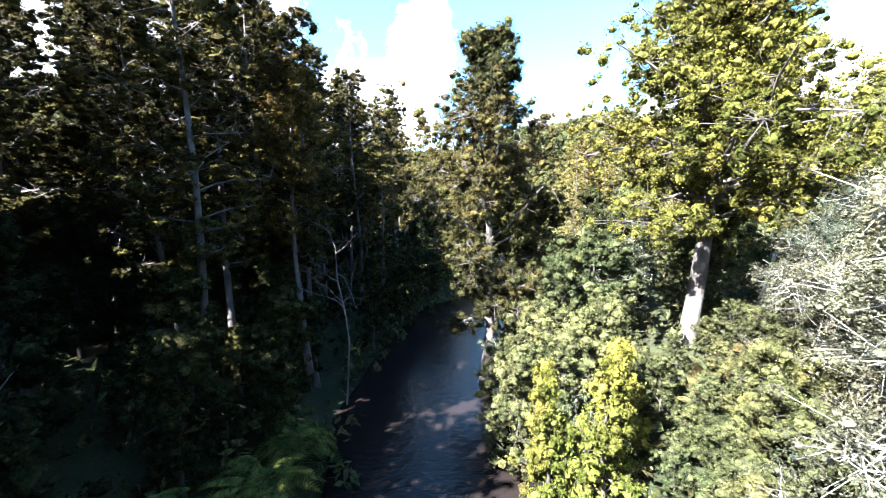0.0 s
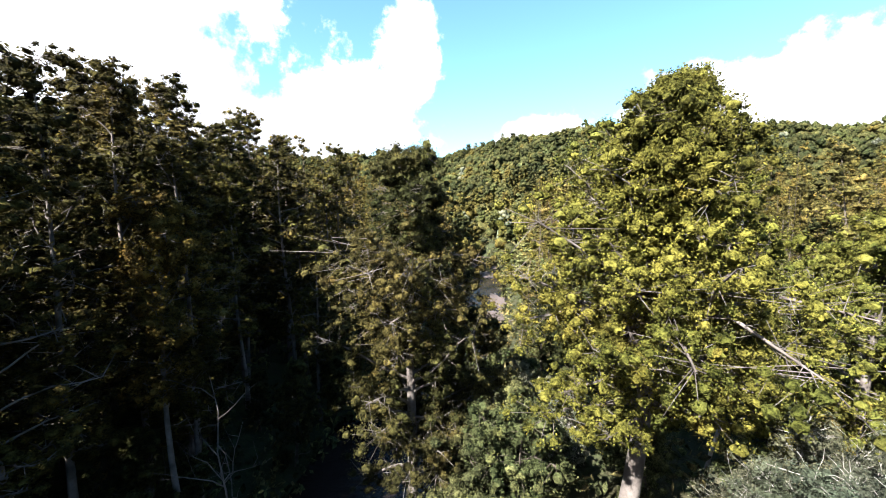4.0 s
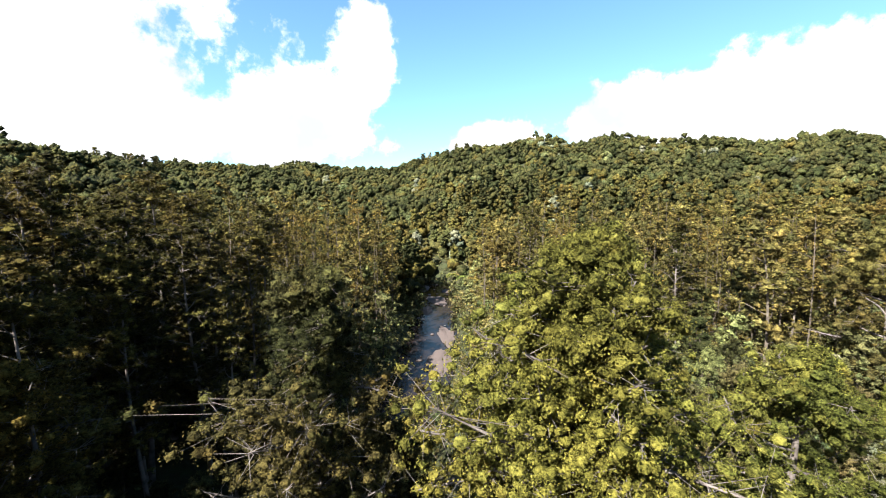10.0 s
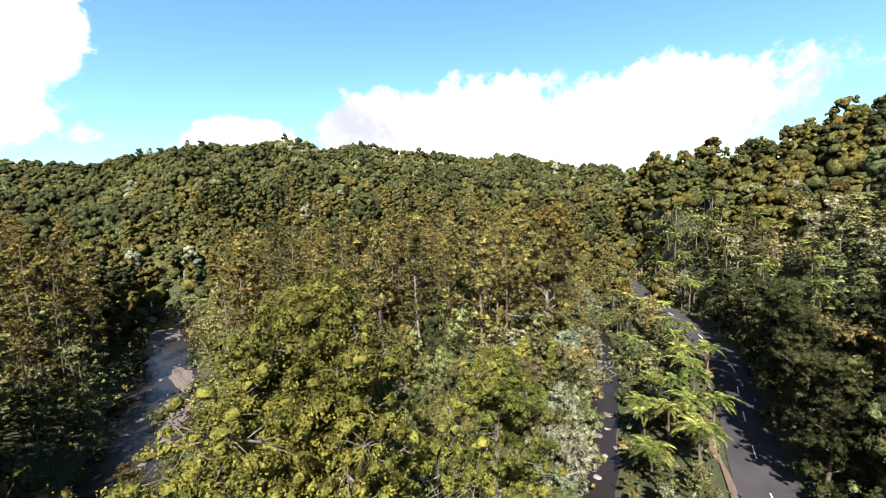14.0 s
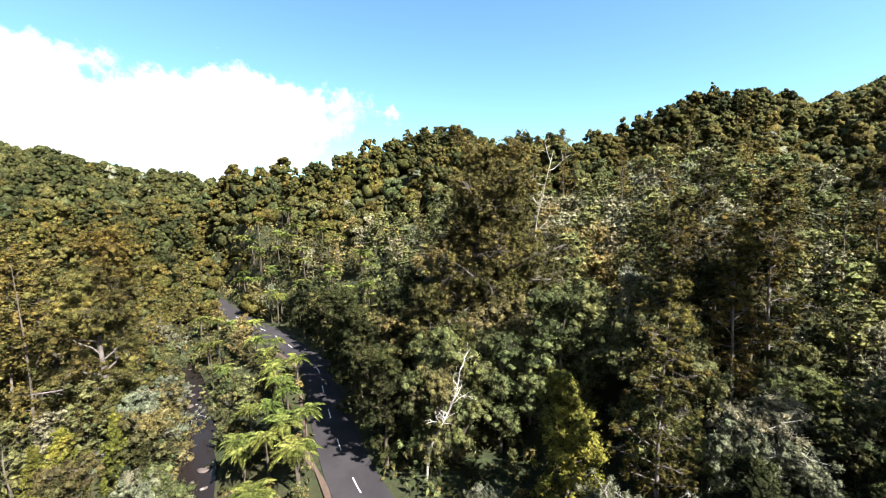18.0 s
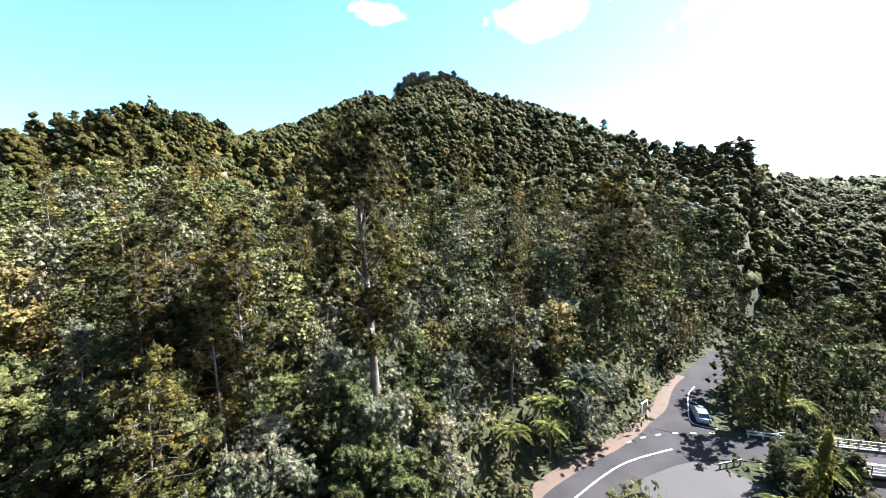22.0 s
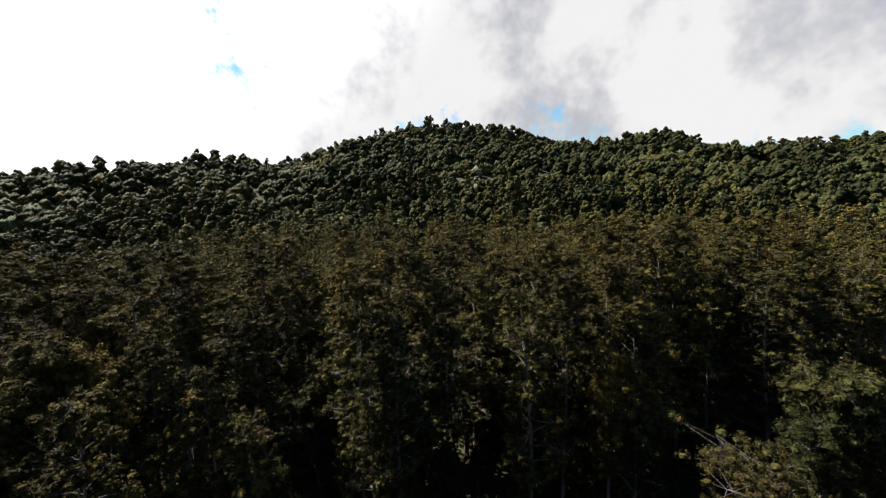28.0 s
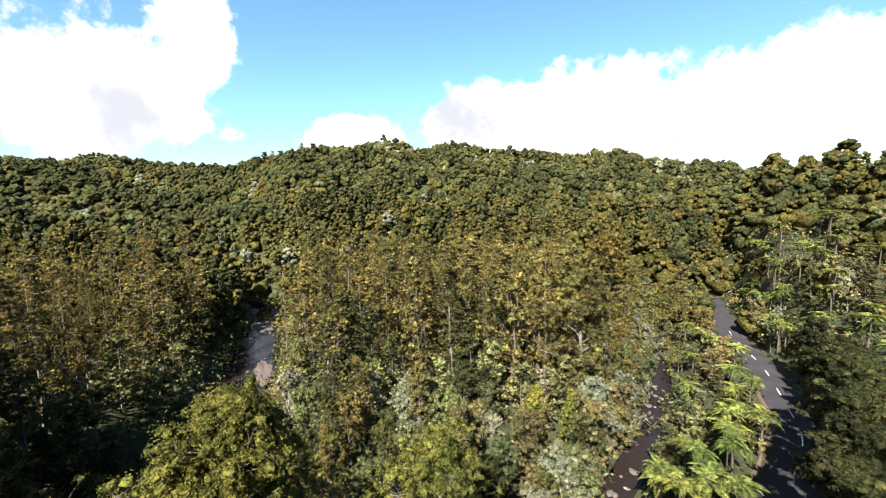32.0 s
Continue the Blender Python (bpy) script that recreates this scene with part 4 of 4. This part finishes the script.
# ---- woods beyond, and on the hills ----
def woods(name, inner, outer_edge, spacing, lumps, per, leaf_size, crown, tall, label, seed, mats):
    r = np.random.default_rng(seed)
    m = int(math.pi * (outer_edge ** 2 - inner ** 2) / spacing ** 2)
    rad = np.sqrt(r.uniform(inner ** 2, outer_edge ** 2, m))
    ang = r.uniform(0, 2 * math.pi, m)
    x, y = CENTRE_X + rad * np.sin(ang), CENTRE_Y + rad * np.cos(ang)
    keep = np.minimum.reduce((away(x, y, river_line) - 5.6 - 3.0 * ((y > 60) & (y < 165) & (x > 0)), away(x, y, road_line) - 4.5, away(x, y, far_line) - 4.5, away(x, y, side_line) - 6)) > 0
    keep &= np.array([min(math.hypot(a - c, b - d) for c, d in FERNS) > 3.2 for a, b in zip(x, y)]) if inner < 200 else True
    keep &= rad < np.interp(np.degrees(ang) % 360, ridges[:, 0], ridges[:, 2]) * 1.04 + 15
    x, y, ang = x[keep], y[keep], ang[keep]
    z = land(x, y)
    m = len(x)
    patch = 1.15 * wave(x, y, 36, 0.7) + 0.35 * wave(x, y, 11, 2.2)
    h = tall * r.uniform(0.65, 1.15, m) * (1 + 0.45 * np.clip(-patch, -0.8, 0.6)) * (1 + 0.2 * (r.uniform(0, 1, m) < 0.12))
    h *= np.interp((np.degrees(ang) + 90) % 360, (40, 65, 90, 125, 142, 155), (1.25, 1.6, 1.7, 1.6, 1.0, 1.0)) if inner < 200 else 1.0
    w = crown * r.uniform(0.6, 1.35, m)
    dome = unit(r.normal(size=(m, lumps, 3)) + (0, 0, 0.6))
    dome[..., 2] = np.where(dome[..., 2] < -0.2, -dome[..., 2], dome[..., 2])
    dome[:, 0] = unit(dome[:, 0] * 0.4 + (0, 0, 1))
    dome[:, 1] = (0, 0, -1.1)
    reach = np.stack((w, w, h * 0.42), -1)[:, None]
    knobs = np.stack((x, y, z + h * 0.55), -1)[:, None] + dome * reach * r.uniform(0.45, 0.72, (m, lumps, 1))
    bulk = w[:, None] * r.uniform(0.30, 0.48, (m, lumps)) * (0.74 if inner < 200 else 1.0)
    bulk[:, 1] = 1.0 * w
    cv, knob = cores(knobs.reshape(-1, 3), bulk.reshape(-1), r, 0.9, 0.4, (KNOB, KNOB_FACES) if inner < 200 else (OCTA, OCTA_FACES))
    each = per // lumps
    per = each * lumps
    d = unit(r.normal(size=(m, lumps, each, 3)) + 0.9 * dome[:, :, None] + (0, 0, 0.2))
    place = (knobs[:, :, None] + d * bulk[:, :, None, None] * r.uniform(0.75, 1.12, (m, lumps, each, 1))).reshape(m, per, 3)
    d = d.reshape(m, per, 3)
    face = unit(d + 0.35 * r.normal(size=d.shape) + (0, 0, 0.15))
    along = unit(np.cross(face, r.normal(size=d.shape)))
    side = np.cross(face, along)
    ll = leaf_size * r.uniform(0.6, 1.4, (m, per, 1))
    v = np.stack((place - along * ll * 0.5, place + side * ll * 0.33 - face * ll * 0.1, place + along * ll * 0.5 - face * ll * 0.1, place - side * ll * 0.33), 2).reshape(-1, 3)
    f = np.arange(m * per * 4).reshape(-1, 4)
    tri = np.concatenate((f[:, (0, 1, 2)].reshape(m, -1, 3), f[:, (0, 2, 3)].reshape(m, -1, 3)), 1)
    knob = knob.reshape(m, -1, 3) + len(v)
    v = np.vstack((v, cv))
    f = np.concatenate((tri, knob), 1)
    each_tree = f.shape[1]
    f = f.reshape(-1, 3)
    patch = patch + 0.55 * r.normal(size=m)
    pick = np.digitize(patch, (-0.75, -0.1, 0.45, 0.85, 1.25, 1.6))
    ob = new(name, mesh_from(name, v, f, mats, True, np.repeat(pick, each_tree)))
    return tagged(ob, label, "woods", kind="stuff")


VALLEY_MATS = [DARK_LEAF, KAURI_LEAF, FAR_LEAF, KAURI_LEAF, OLIVE_LEAF, BUSH_LEAF, GREY_LEAF]
HILL_MATS = [DARK_LEAF, DARK_LEAF, FAR_LEAF, FAR_LEAF, KAURI_LEAF, BUSH_LEAF, GREY_LEAF]
woods("valley_woods", 116, 240, 5.2, 20, 160, 0.52, 3.0, 12, "dense mixed native forest on the lower slopes", 3, VALLEY_MATS)
woods("hill_woods", 236, 700, 7.2, 14, 70, 0.72, 4.2, 12, "bush-covered hillsides with bumpy tree canopy", 4, HILL_MATS)
woods("distant_woods", 690, 1700, 20, 8, 8, 3.0, 11, 14, "bush-clad ridges far off", 5, HILL_MATS)


# ---- junction, bridge and car ----
def plain(name, colour, rough=0.6, metal=0.0, speckle=0.25, scale=6.0):
    """Paint, stone, concrete or metal with speckle at two scales."""
    def build(n):
        where = n.add("ShaderNodeTexCoord").outputs["Object"]
        a, b = n.noise(where, scale, 5, 0.65), n.noise(where, scale * 0.15, 3)
        c = n.mix(n.math("MULTIPLY", n.ramp(a.outputs[0], 0.4, 0.75), speckle), colour, tuple(v * 0.55 for v in colour))
        c = n.mix(n.math("MULTIPLY", n.ramp(b.outputs[0], 0.45, 0.7), speckle), c, tuple(min(1, v * 1.2) for v in colour))
        finish(n, c, rough, a.outputs[0], 0.15, 0.01, 0.4, metal)
    return material(name, build)


CONCRETE = plain("concrete", (0.098, 0.092, 0.088), 0.85)
GALVANISED = plain("galvanised_steel", (0.13, 0.137, 0.145), 0.45, 0.7, 0.2)
PAINT = plain("road_paint", (0.52, 0.51, 0.49), 0.7, 0, 0.35, 3)
CLAY = plain("red_clay_verge", (0.052, 0.033, 0.024), 0.95, 0, 0.6, 1.2)
GRAVEL_SEAL = plain("worn_gravel_seal", (0.019, 0.0165, 0.0175), 0.9, 0, 0.5, 2.0)
STONE = plain("river_stone", (0.055, 0.041, 0.037), 0.8, 0, 0.6, 1.4)
PALE_STONE = plain("pale_boulder", (0.11, 0.097, 0.09), 0.8, 0, 0.5, 1.4)
TIMBER = plain("weathered_timber", (0.24, 0.205, 0.16), 0.85, 0, 0.5, 3.0)
BLACK = plain("black_board", (0.02, 0.02, 0.022), 0.5)
WHITE = plain("white_paint", (0.50, 0.50, 0.49), 0.6, 0, 0.15)
CAR_BLUE = plain("pale_blue_car_paint", (0.26, 0.32, 0.37), 0.25, 0.2, 0.05)
RUBBER = plain("tyre_rubber", (0.02, 0.02, 0.02), 0.8)
CHROME = plain("silver_trim", (0.6, 0.6, 0.6), 0.25, 0.9, 0.05)
RED_GLASS = plain("red_lamp", (0.35, 0.02, 0.02), 0.2, 0, 0.0)


def glass_build(n):
    finish(n, (0.015, 0.02, 0.025), 0.05, specular=0.8)


CAR_GLASS = material("dark_car_glass", glass_build)


def box(bm, size, at, turn=0.0, bevel=0.0):
    made = bmesh.ops.create_cube(bm, size=1.0, matrix=Matrix.LocRotScale(at, Euler((0, 0, turn)), size))
    if bevel:
        edges = {e for v in made["verts"] for e in v.link_edges}
        bmesh.ops.bevel(bm, geom=list(edges), offset=bevel, segments=2, affect="EDGES")


def slab(name, size, at, mat, parent, label="", turn=0.0, bevel=0.0):
    bm = bmesh.new()
    box(bm, size, (0, 0, 0), 0.0, bevel)
    ob = part(name, bm, mat, parent, label)
    ob.matrix_basis = pose(*at, 0, 0, math.degrees(turn))
    return ob


def rod(name, a, b, radius, mat, parent, label="", sides=8):
    v, f = tube(np.array((a, b), float), (radius, radius), sides)
    me = mesh_from(name, np.vstack((v, [a, b])), f, [mat], True)
    return child(name, me, parent, label)


for x, y, h in ((-9, -47, 3.6), (-11.6, -50, 4.6), (-8.6, -51.6, 3.6), (-13.2, -46.8, 3.2), (-7.6, -42.5, 3.4), (-11, -43.6, 3.4), (-14.4, -51.4, 4.6), (-10.4, -54, 3.6), (-13, -54.4, 4.2), (-8.4, -39, 3.4), (-15.2, -47.5, 2.6), (-14.8, -44.5, 2.6), (-15.6, -50, 3.0), (-12.4, -41, 3.0), (-16, -53.5, 3.0), (-13.6, -49, 3.2), (-6.2, -40, 3.0)):
    plant("bush" if h < 4.5 else "brown", x, y, h, h / 8, label="leafy shrub on the bank between lay-by and river")

# worn lay-by beside the road
turns = np.linspace(0, 2 * math.pi, 40, endpoint=False)
ring = np.column_stack((-0.8 + 6.4 * np.cos(turns) + 0.35 * np.sin(5 * turns), -45.8 + 6.2 * np.sin(turns) + 0.4 * np.cos(3 * turns), np.full(40, 0.005)))
fan = np.vstack((ring, [[-0.8, -45.8, 0.012]]))
lay_by = new("lay_by", mesh_from("lay_by", fan, [(k, (k + 1) % 40, 40) for k in range(40)], [GRAVEL_SEAL]))
tagged(lay_by, "worn reddish gravel lay-by beside the junction", "lay-by", kind="structure")
apron = bend(((4.5, -52.5), (1.5, -57.5), (0.0, -62)), 1.0)
tagged(new("road_apron", ribbon(apron, 5.0, 4.2, 0.012, "road_apron", ASPHALT)), "sealed mouth of the side road at the junction", "road", kind="structure")
verge = bend(((17.5, -36.5), (12.6, -45.2), (9.2, -50.5), (5.6, -56.2), (2.6, -62), (0.6, -68.5), (-3, -77)), 1.0)
tagged(new("clay_verge", ribbon(verge, 1.1, 0.7, 0.03, "clay_verge", CLAY, 0.10, 0.6)), "bare red clay verge along the sealed road", "verge", kind="structure")
edge_line = bend(tuple((x - 0.2, y + 3.6) for x, y in ((42, 10.2), (50, 14.6), (64, 20.8), (74, 25), (83, 32))), 1.0)
tagged(new("roadside_verge", ribbon(edge_line, 0.2, 0.2, 0.0, "roadside_verge", CLAY, 0.10, 0.5)), "reddish dirt verge between road and ferns", "verge", kind="structure")


def marking(name, line, start, length, z, width=0.16, label="white painted road line"):
    """A painted line along a road, from start for a length, in metres."""
    step = np.concatenate(([0], np.cumsum(np.linalg.norm(np.diff(line, axis=0), axis=1))))
    s = np.linspace(start, start + length, max(2, int(length / 0.8) + 1))
    p = np.column_stack([np.interp(s, step, line[:, k]) for k in (0, 1)])
    ob = new(name, ribbon(p, width / 2, width / 2, z, name, PAINT, across=2))
    ob.parent = None
    return ob


dashes = new("lane_line")
tagged(dashes, "dashed white centre line painted on the road", "road marking")
total = float(np.sum(np.linalg.norm(np.diff(road_line, axis=0), axis=1)))
at = 40.0
while at < total - 75:
    ob = marking("dash", road_line, at, 2.6, 0.086, 0.12)
    ob.parent = dashes
    at += 8.0
junction_line = new("centre_line")
tagged(junction_line, "solid white line curving round the junction", "road marking")
marking("stroke", bend(((13.2, -38.2), (9.6, -44.6), (6.5, -48.8), (1.7, -53.0)), 0.8), 0.0, 20.5, 0.088, 0.17).parent = junction_line
give_way = new("give_way_line")
tagged(give_way, "short white dashes across the side road mouth", "road marking")
mouth = bend(((6.8, -52.5), (4.9, -54.4), (2.7, -56.0), (0.2, -57.3), (-1.6, -57.9), (-4.8, -58.9)), 0.5)
for k in range(6):
    marking("dash", mouth, 0.1 + k * 2.35, 0.7, 0.088, 0.2).parent = give_way
island_line = new("island_line")
tagged(island_line, "curved white edge line at the mouth of the side road", "road marking")
marking("stroke", bend(((-5.6, -59.9), (-2.1, -60.2), (-1.5, -61.6), (-1.9, -65), (-2.7, -69.8), (-4.5, -74)), 0.5), 0.0, 17.0, 0.090, 0.15).parent = island_line
far_dashes = new("lane_line")
tagged(far_dashes, "dashed white centre line on the road beyond the bridge", "road marking")
for k in range(14):
    marking("dash", far_line, 6 + k * 9.0, 3.0, 0.086).parent = far_dashes

# bridge
bridge = new("bridge")
bridge.matrix_basis = pose(-24.2, -58.4, 0, 0, 0, 7.7)
tagged(bridge, "narrow concrete road bridge with pale metal railings", "bridge")
slab("deck", (27.6, 5.6, 0.34), (0, 0, -0.10), ASPHALT, bridge, "grey sealed deck")
for side in (-1, 1):
    slab("beam", (27.4, 0.5, 0.95), (0, side * 2.2, -0.75), CONCRETE, bridge, "stained concrete side beam")
    slab("kerb", (27.6, 0.32, 0.30), (0, side * 2.62, 0.22), CONCRETE, bridge, "pale concrete kerb", 0, 0.03)
    for k in range(14):
        slab("post", (0.09, 0.09, 1.0), (-13.2 + k * 2.03, side * 2.62, 0.87), GALVANISED, bridge)
    for z in (0.62, 0.95, 1.36):
        rod("rail", (-13.7, side * 2.62 - side * 0.10, z), (13.7, side * 2.62 - side * 0.10, z), 0.035 if z < 1.2 else 0.05, GALVANISED, bridge)
for x in (-13.2, 13.2):
    slab("abutment", (1.6, 6.2, 4.6), (x, 0, -2.7), CONCRETE, bridge, "concrete abutment", 0, 0.05)
line = slab("centre_line", (27.0, 0.13, 0.012), (0, 0, 0.082), PAINT, bridge, "worn white line")

# guard rails at the bridge's near end
guard = new("guard_rail")
guard.matrix_basis = pose(-9.2, -59.4, 0, 0, 0, 5)
tagged(guard, "white sighting rail at the end of the bridge", "rail")
for z in (0.45, 0.85):
    slab("board", (3.6, 0.05, 0.16), (0, 0, z), WHITE, guard)
for x in (-1.6, 0, 1.6):
    slab("post", (0.1, 0.1, 1.0), (x, 0.07, 0.5), WHITE, guard)


# car
def station_wagon(x, y, turn):
    car = new("car")
    car.matrix_basis = pose(x, y, 0.07, 0, 0, turn)
    tagged(car, "pale blue hatchback waiting at the side road", "car")
    bm = bmesh.new()
    profile = ((-2.1, 0.32), (-2.1, 0.78), (-1.95, 0.93), (-0.95, 1.02), (1.95, 0.98), (2.12, 0.75), (2.12, 0.32))
    rows = []
    for w, inset in ((-0.84, 0.0), (0.84, 0.0)):
        rows.append([bm.verts.new((w, px, pz)) for px, pz in profile])
    count = len(profile)
    for k in range(count):
        bm.faces.new((rows[0][k], rows[0][(k + 1) % count], rows[1][(k + 1) % count], rows[1][k]))
    bm.faces.new(rows[0])
    bm.faces.new(rows[1][::-1])
    bmesh.ops.recalc_face_normals(bm, faces=bm.faces[:])
    bmesh.ops.bevel(bm, geom=bm.edges[:], offset=0.07, segments=2, affect="EDGES")
    body = part("body", bm, CAR_BLUE, car, "", True)
    bm = bmesh.new()
    low = [bm.verts.new(v) for v in ((-0.76, -1.0, 0.98), (0.76, -1.0, 0.98), (0.78, 1.95, 0.96), (-0.78, 1.95, 0.96))]
    high = [bm.verts.new(v) for v in ((-0.60, -0.25, 1.42), (0.60, -0.25, 1.42), (0.62, 1.60, 1.40), (-0.62, 1.60, 1.40))]
    for k in range(4):
        bm.faces.new((low[k], low[(k + 1) % 4], high[(k + 1) % 4], high[k]))
    bm.faces.new(high)
    part("windows", bm, CAR_GLASS, car, "dark glass all round")
    slab("roof", (1.20, 1.80, 0.06), (0, 0.68, 1.44), CAR_BLUE, car, "", 0, 0.025)
    for sx in (-1, 1):
        for py in (-0.28, 0.65, 1.62):
            top_y = {-0.28: -0.25, 0.65: 0.65, 1.62: 1.58}[py]
            low_y = {-0.28: -0.98, 0.65: 0.65, 1.62: 1.92}[py]
            rod("pillar", (sx * 0.78, low_y, 0.98), (sx * 0.615, top_y, 1.42), 0.04, CAR_BLUE, car, "", 5)
        slab("mirror", (0.16, 0.12, 0.12), (sx * 0.92, -0.72, 1.02), CAR_BLUE, car, "", 0, 0.03)
        slab("headlight", (0.36, 0.08, 0.16), (sx * 0.58, -2.08, 0.72), CHROME, car, "clear headlight", 0, 0.03)
        slab("tail_light", (0.22, 0.08, 0.30), (sx * 0.68, 2.10, 0.78), RED_GLASS, car, "red tail light", 0, 0.03)
        for py in (-1.35, 1.30):
            v, f = tube(np.array(((sx * 0.70, py, 0.31), (sx * 0.88, py, 0.31))), (0.31, 0.31), 20)
            wheel = child("wheel", mesh_from("tyre", np.vstack((v, [(sx * 0.88, py, 0.31)])), f, [RUBBER], True), car, "black tyre")
            v, f = tube(np.array(((sx * 0.72, py, 0.31), (sx * 0.885, py, 0.31), (sx * 0.89, py, 0.31))), (0.20, 0.20, 0.02), 16)
            child("rim", mesh_from("rim", v, f, [CHROME], True), wheel, "silver rim")
    slab("bumper", (1.66, 0.16, 0.20), (0, -2.08, 0.42), CAR_BLUE, car, "", 0, 0.05)
    slab("number_plate", (0.40, 0.02, 0.12), (0, -2.175, 0.46), WHITE, car, "plain white plate")
    return car


station_wagon(-2.9, -62.4, 3)

# signs, gate and posts by the junction
sign = new("road_sign")
sign.matrix_basis = pose(-4.5, -64.6, 0, 0, 0, 10)
tagged(sign, "round-topped give-way sign on a thin post seen from behind", "road sign")
rod("post", (0, 0, -0.2), (0, 0, 2.5), 0.04, GALVANISED, sign)
bm = bmesh.new()
bmesh.ops.create_cone(bm, cap_ends=True, segments=24, radius1=0.38, radius2=0.38, depth=0.03, matrix=pose(0, 0.06, 2.45, 90))
part("plate", bm, GALVANISED, sign, "grey round plate")
board = new("notice_board")
board.matrix_basis = pose(4.3, -60.2, 0, 0, 0, 62)
tagged(board, "white-framed notice board with black face beside the road", "notice board")
slab("panel", (1.5, 0.06, 1.6), (0, 0, 1.35), BLACK, board, "black face")
for x in (-0.82, 0.82):
    slab("post", (0.14, 0.14, 2.3), (x, 0, 1.05), WHITE, board, "white post")
slab("header", (1.8, 0.12, 0.14), (0, 0, 2.22), WHITE, board, "white cross board")
bin_box = new("rubbish_bin")
bin_box.matrix_basis = pose(5.6, -58.6, 0, 0, 0, 60)
tagged(bin_box, "black rubbish bin beside the notice board", "bin")
slab("drum", (0.6, 0.6, 1.0), (0, 0, 0.45), BLACK, bin_box, "", 0, 0.05)
slab("lid", (0.66, 0.66, 0.10), (0, 0, 1.0), BLACK, bin_box, "", 0, 0.03)
barrier = new("low_barrier")
barrier.matrix_basis = pose(-3.9, -51.6, 0, 0, 0, 35)
tagged(barrier, "low pale rail with posts at the edge of the lay-by", "barrier")
slab("beam", (3.2, 0.12, 0.16), (0, 0, 0.62), GALVANISED, barrier)
for x in (-1.4, -0.5, 0.5, 1.4):
    slab("post", (0.14, 0.14, 0.75), (x, 0, 0.32), TIMBER, barrier)
for x, y, turn in ((-9.1, -62.6, 0.0), (-11.8, -62.2, 1.0)):
    plant("lime", x, y, 6.0 if turn == 0 else 8.0, 0.30 if turn == 0 else 0.38, int(turn), "slim upright conifer at the end of the bridge", group="slim conifers by the bridge")
log_thing = new("driftwood_log")
log_thing.matrix_basis = pose(-18.4, -46.8, -5.2, 0, 4, 110)
tagged(log_thing, "bleached squared log stranded on the gravel bar", "log")
slab("beam", (3.2, 0.5, 0.45), (0, 0, 0.1), TIMBER, log_thing, "", 0, 0.06)


# ---- river stones and gravel bars ----
def boulder_mesh(seed):
    r = np.random.default_rng(seed)
    bm = bmesh.new()
    bmesh.ops.create_icosphere(bm, subdivisions=2, radius=1.0)
    for v in bm.verts:
        v.co *= 0.8 + 0.35 * noise.noise(v.co * 1.1 + Vector((seed, 0, 0)))
        v.co.z *= 0.6
    me = bpy.data.meshes.new("boulder")
    bm.to_mesh(me)
    bm.free()
    me.materials.append(STONE if seed % 3 else PALE_STONE)
    me.polygons.foreach_set("use_smooth", np.full(len(me.polygons), True))
    return me


BOULDERS = [boulder_mesh(k) for k in range(6)]
r_stone = np.random.default_rng(91)


def boulder(x, y, z, size):
    ob = new("boulder", BOULDERS[int(r_stone.integers(6))])
    ob.matrix_basis = Matrix.LocRotScale((x, y, z), Euler((0, 0, r_stone.uniform(0, 6.3))), (size * r_stone.uniform(0.8, 1.5), size * r_stone.uniform(0.7, 1.1), size * r_stone.uniform(0.5, 0.9)))
    tagged(ob, "rounded reddish-grey boulder in the shallow water", "boulder", "river boulders")


for k in range(46):
    s = r_stone.uniform(0.12, 0.9)
    i = int(s * (len(stream_line) - 1))
    d = stream_line[min(i + 1, len(stream_line) - 1)] - stream_line[i]
    side = r_stone.normal() * 1.1
    boulder(stream_line[i][0] + d[1] * 0.5 * side, stream_line[i][1] - d[0] * 0.5 * side, -3.15, r_stone.uniform(0.25, 0.75))
for k in range(70):
    y = r_stone.uniform(60, 158) if k < 50 else r_stone.uniform(-62, -40)
    i = int(np.argmin(np.abs(river_line[:, 1] - y)))
    boulder(river_line[i][0] + r_stone.uniform(-5, 5), y, -5.55, r_stone.uniform(0.25, 0.8))
for x, y, long, wide, turn in ((-2.0, 150, 5.5, 2.4, 80), (7.0, 146, 4.2, 2.0, 60), (2.5, 131, 6.5, 2.6, 100), (-0.5, 118, 5.0, 1.6, 85), (4.2, 93, 7.0, 1.8, 95), (2.0, 76, 7.0, 2.2, 80),
                               (-24.5, -47.5, 9.0, 3.0, 62), (-30, -57, 6.0, 1.6, 60)):
    bm = bmesh.new()
    bmesh.ops.create_icosphere(bm, subdivisions=4, radius=1.0)
    for v in bm.verts:
        v.co *= 1 + 0.5 * noise.noise(v.co * 1.3 + Vector((x, y, 0))) + 0.3 * noise.noise(v.co * 4 + Vector((y, x, 0)))
    me = bpy.data.meshes.new("gravel_bar")
    bm.to_mesh(me)
    bm.free()
    me.materials.append(STONE)
    bar = new("gravel_bar", me)
    bar.matrix_basis = Matrix.LocRotScale((x, y, -5.65), Euler((0, 0, radians(turn))), (long, wide, 0.36))
    tagged(bar, "low bar of reddish river gravel", "gravel bar", "gravel bars")
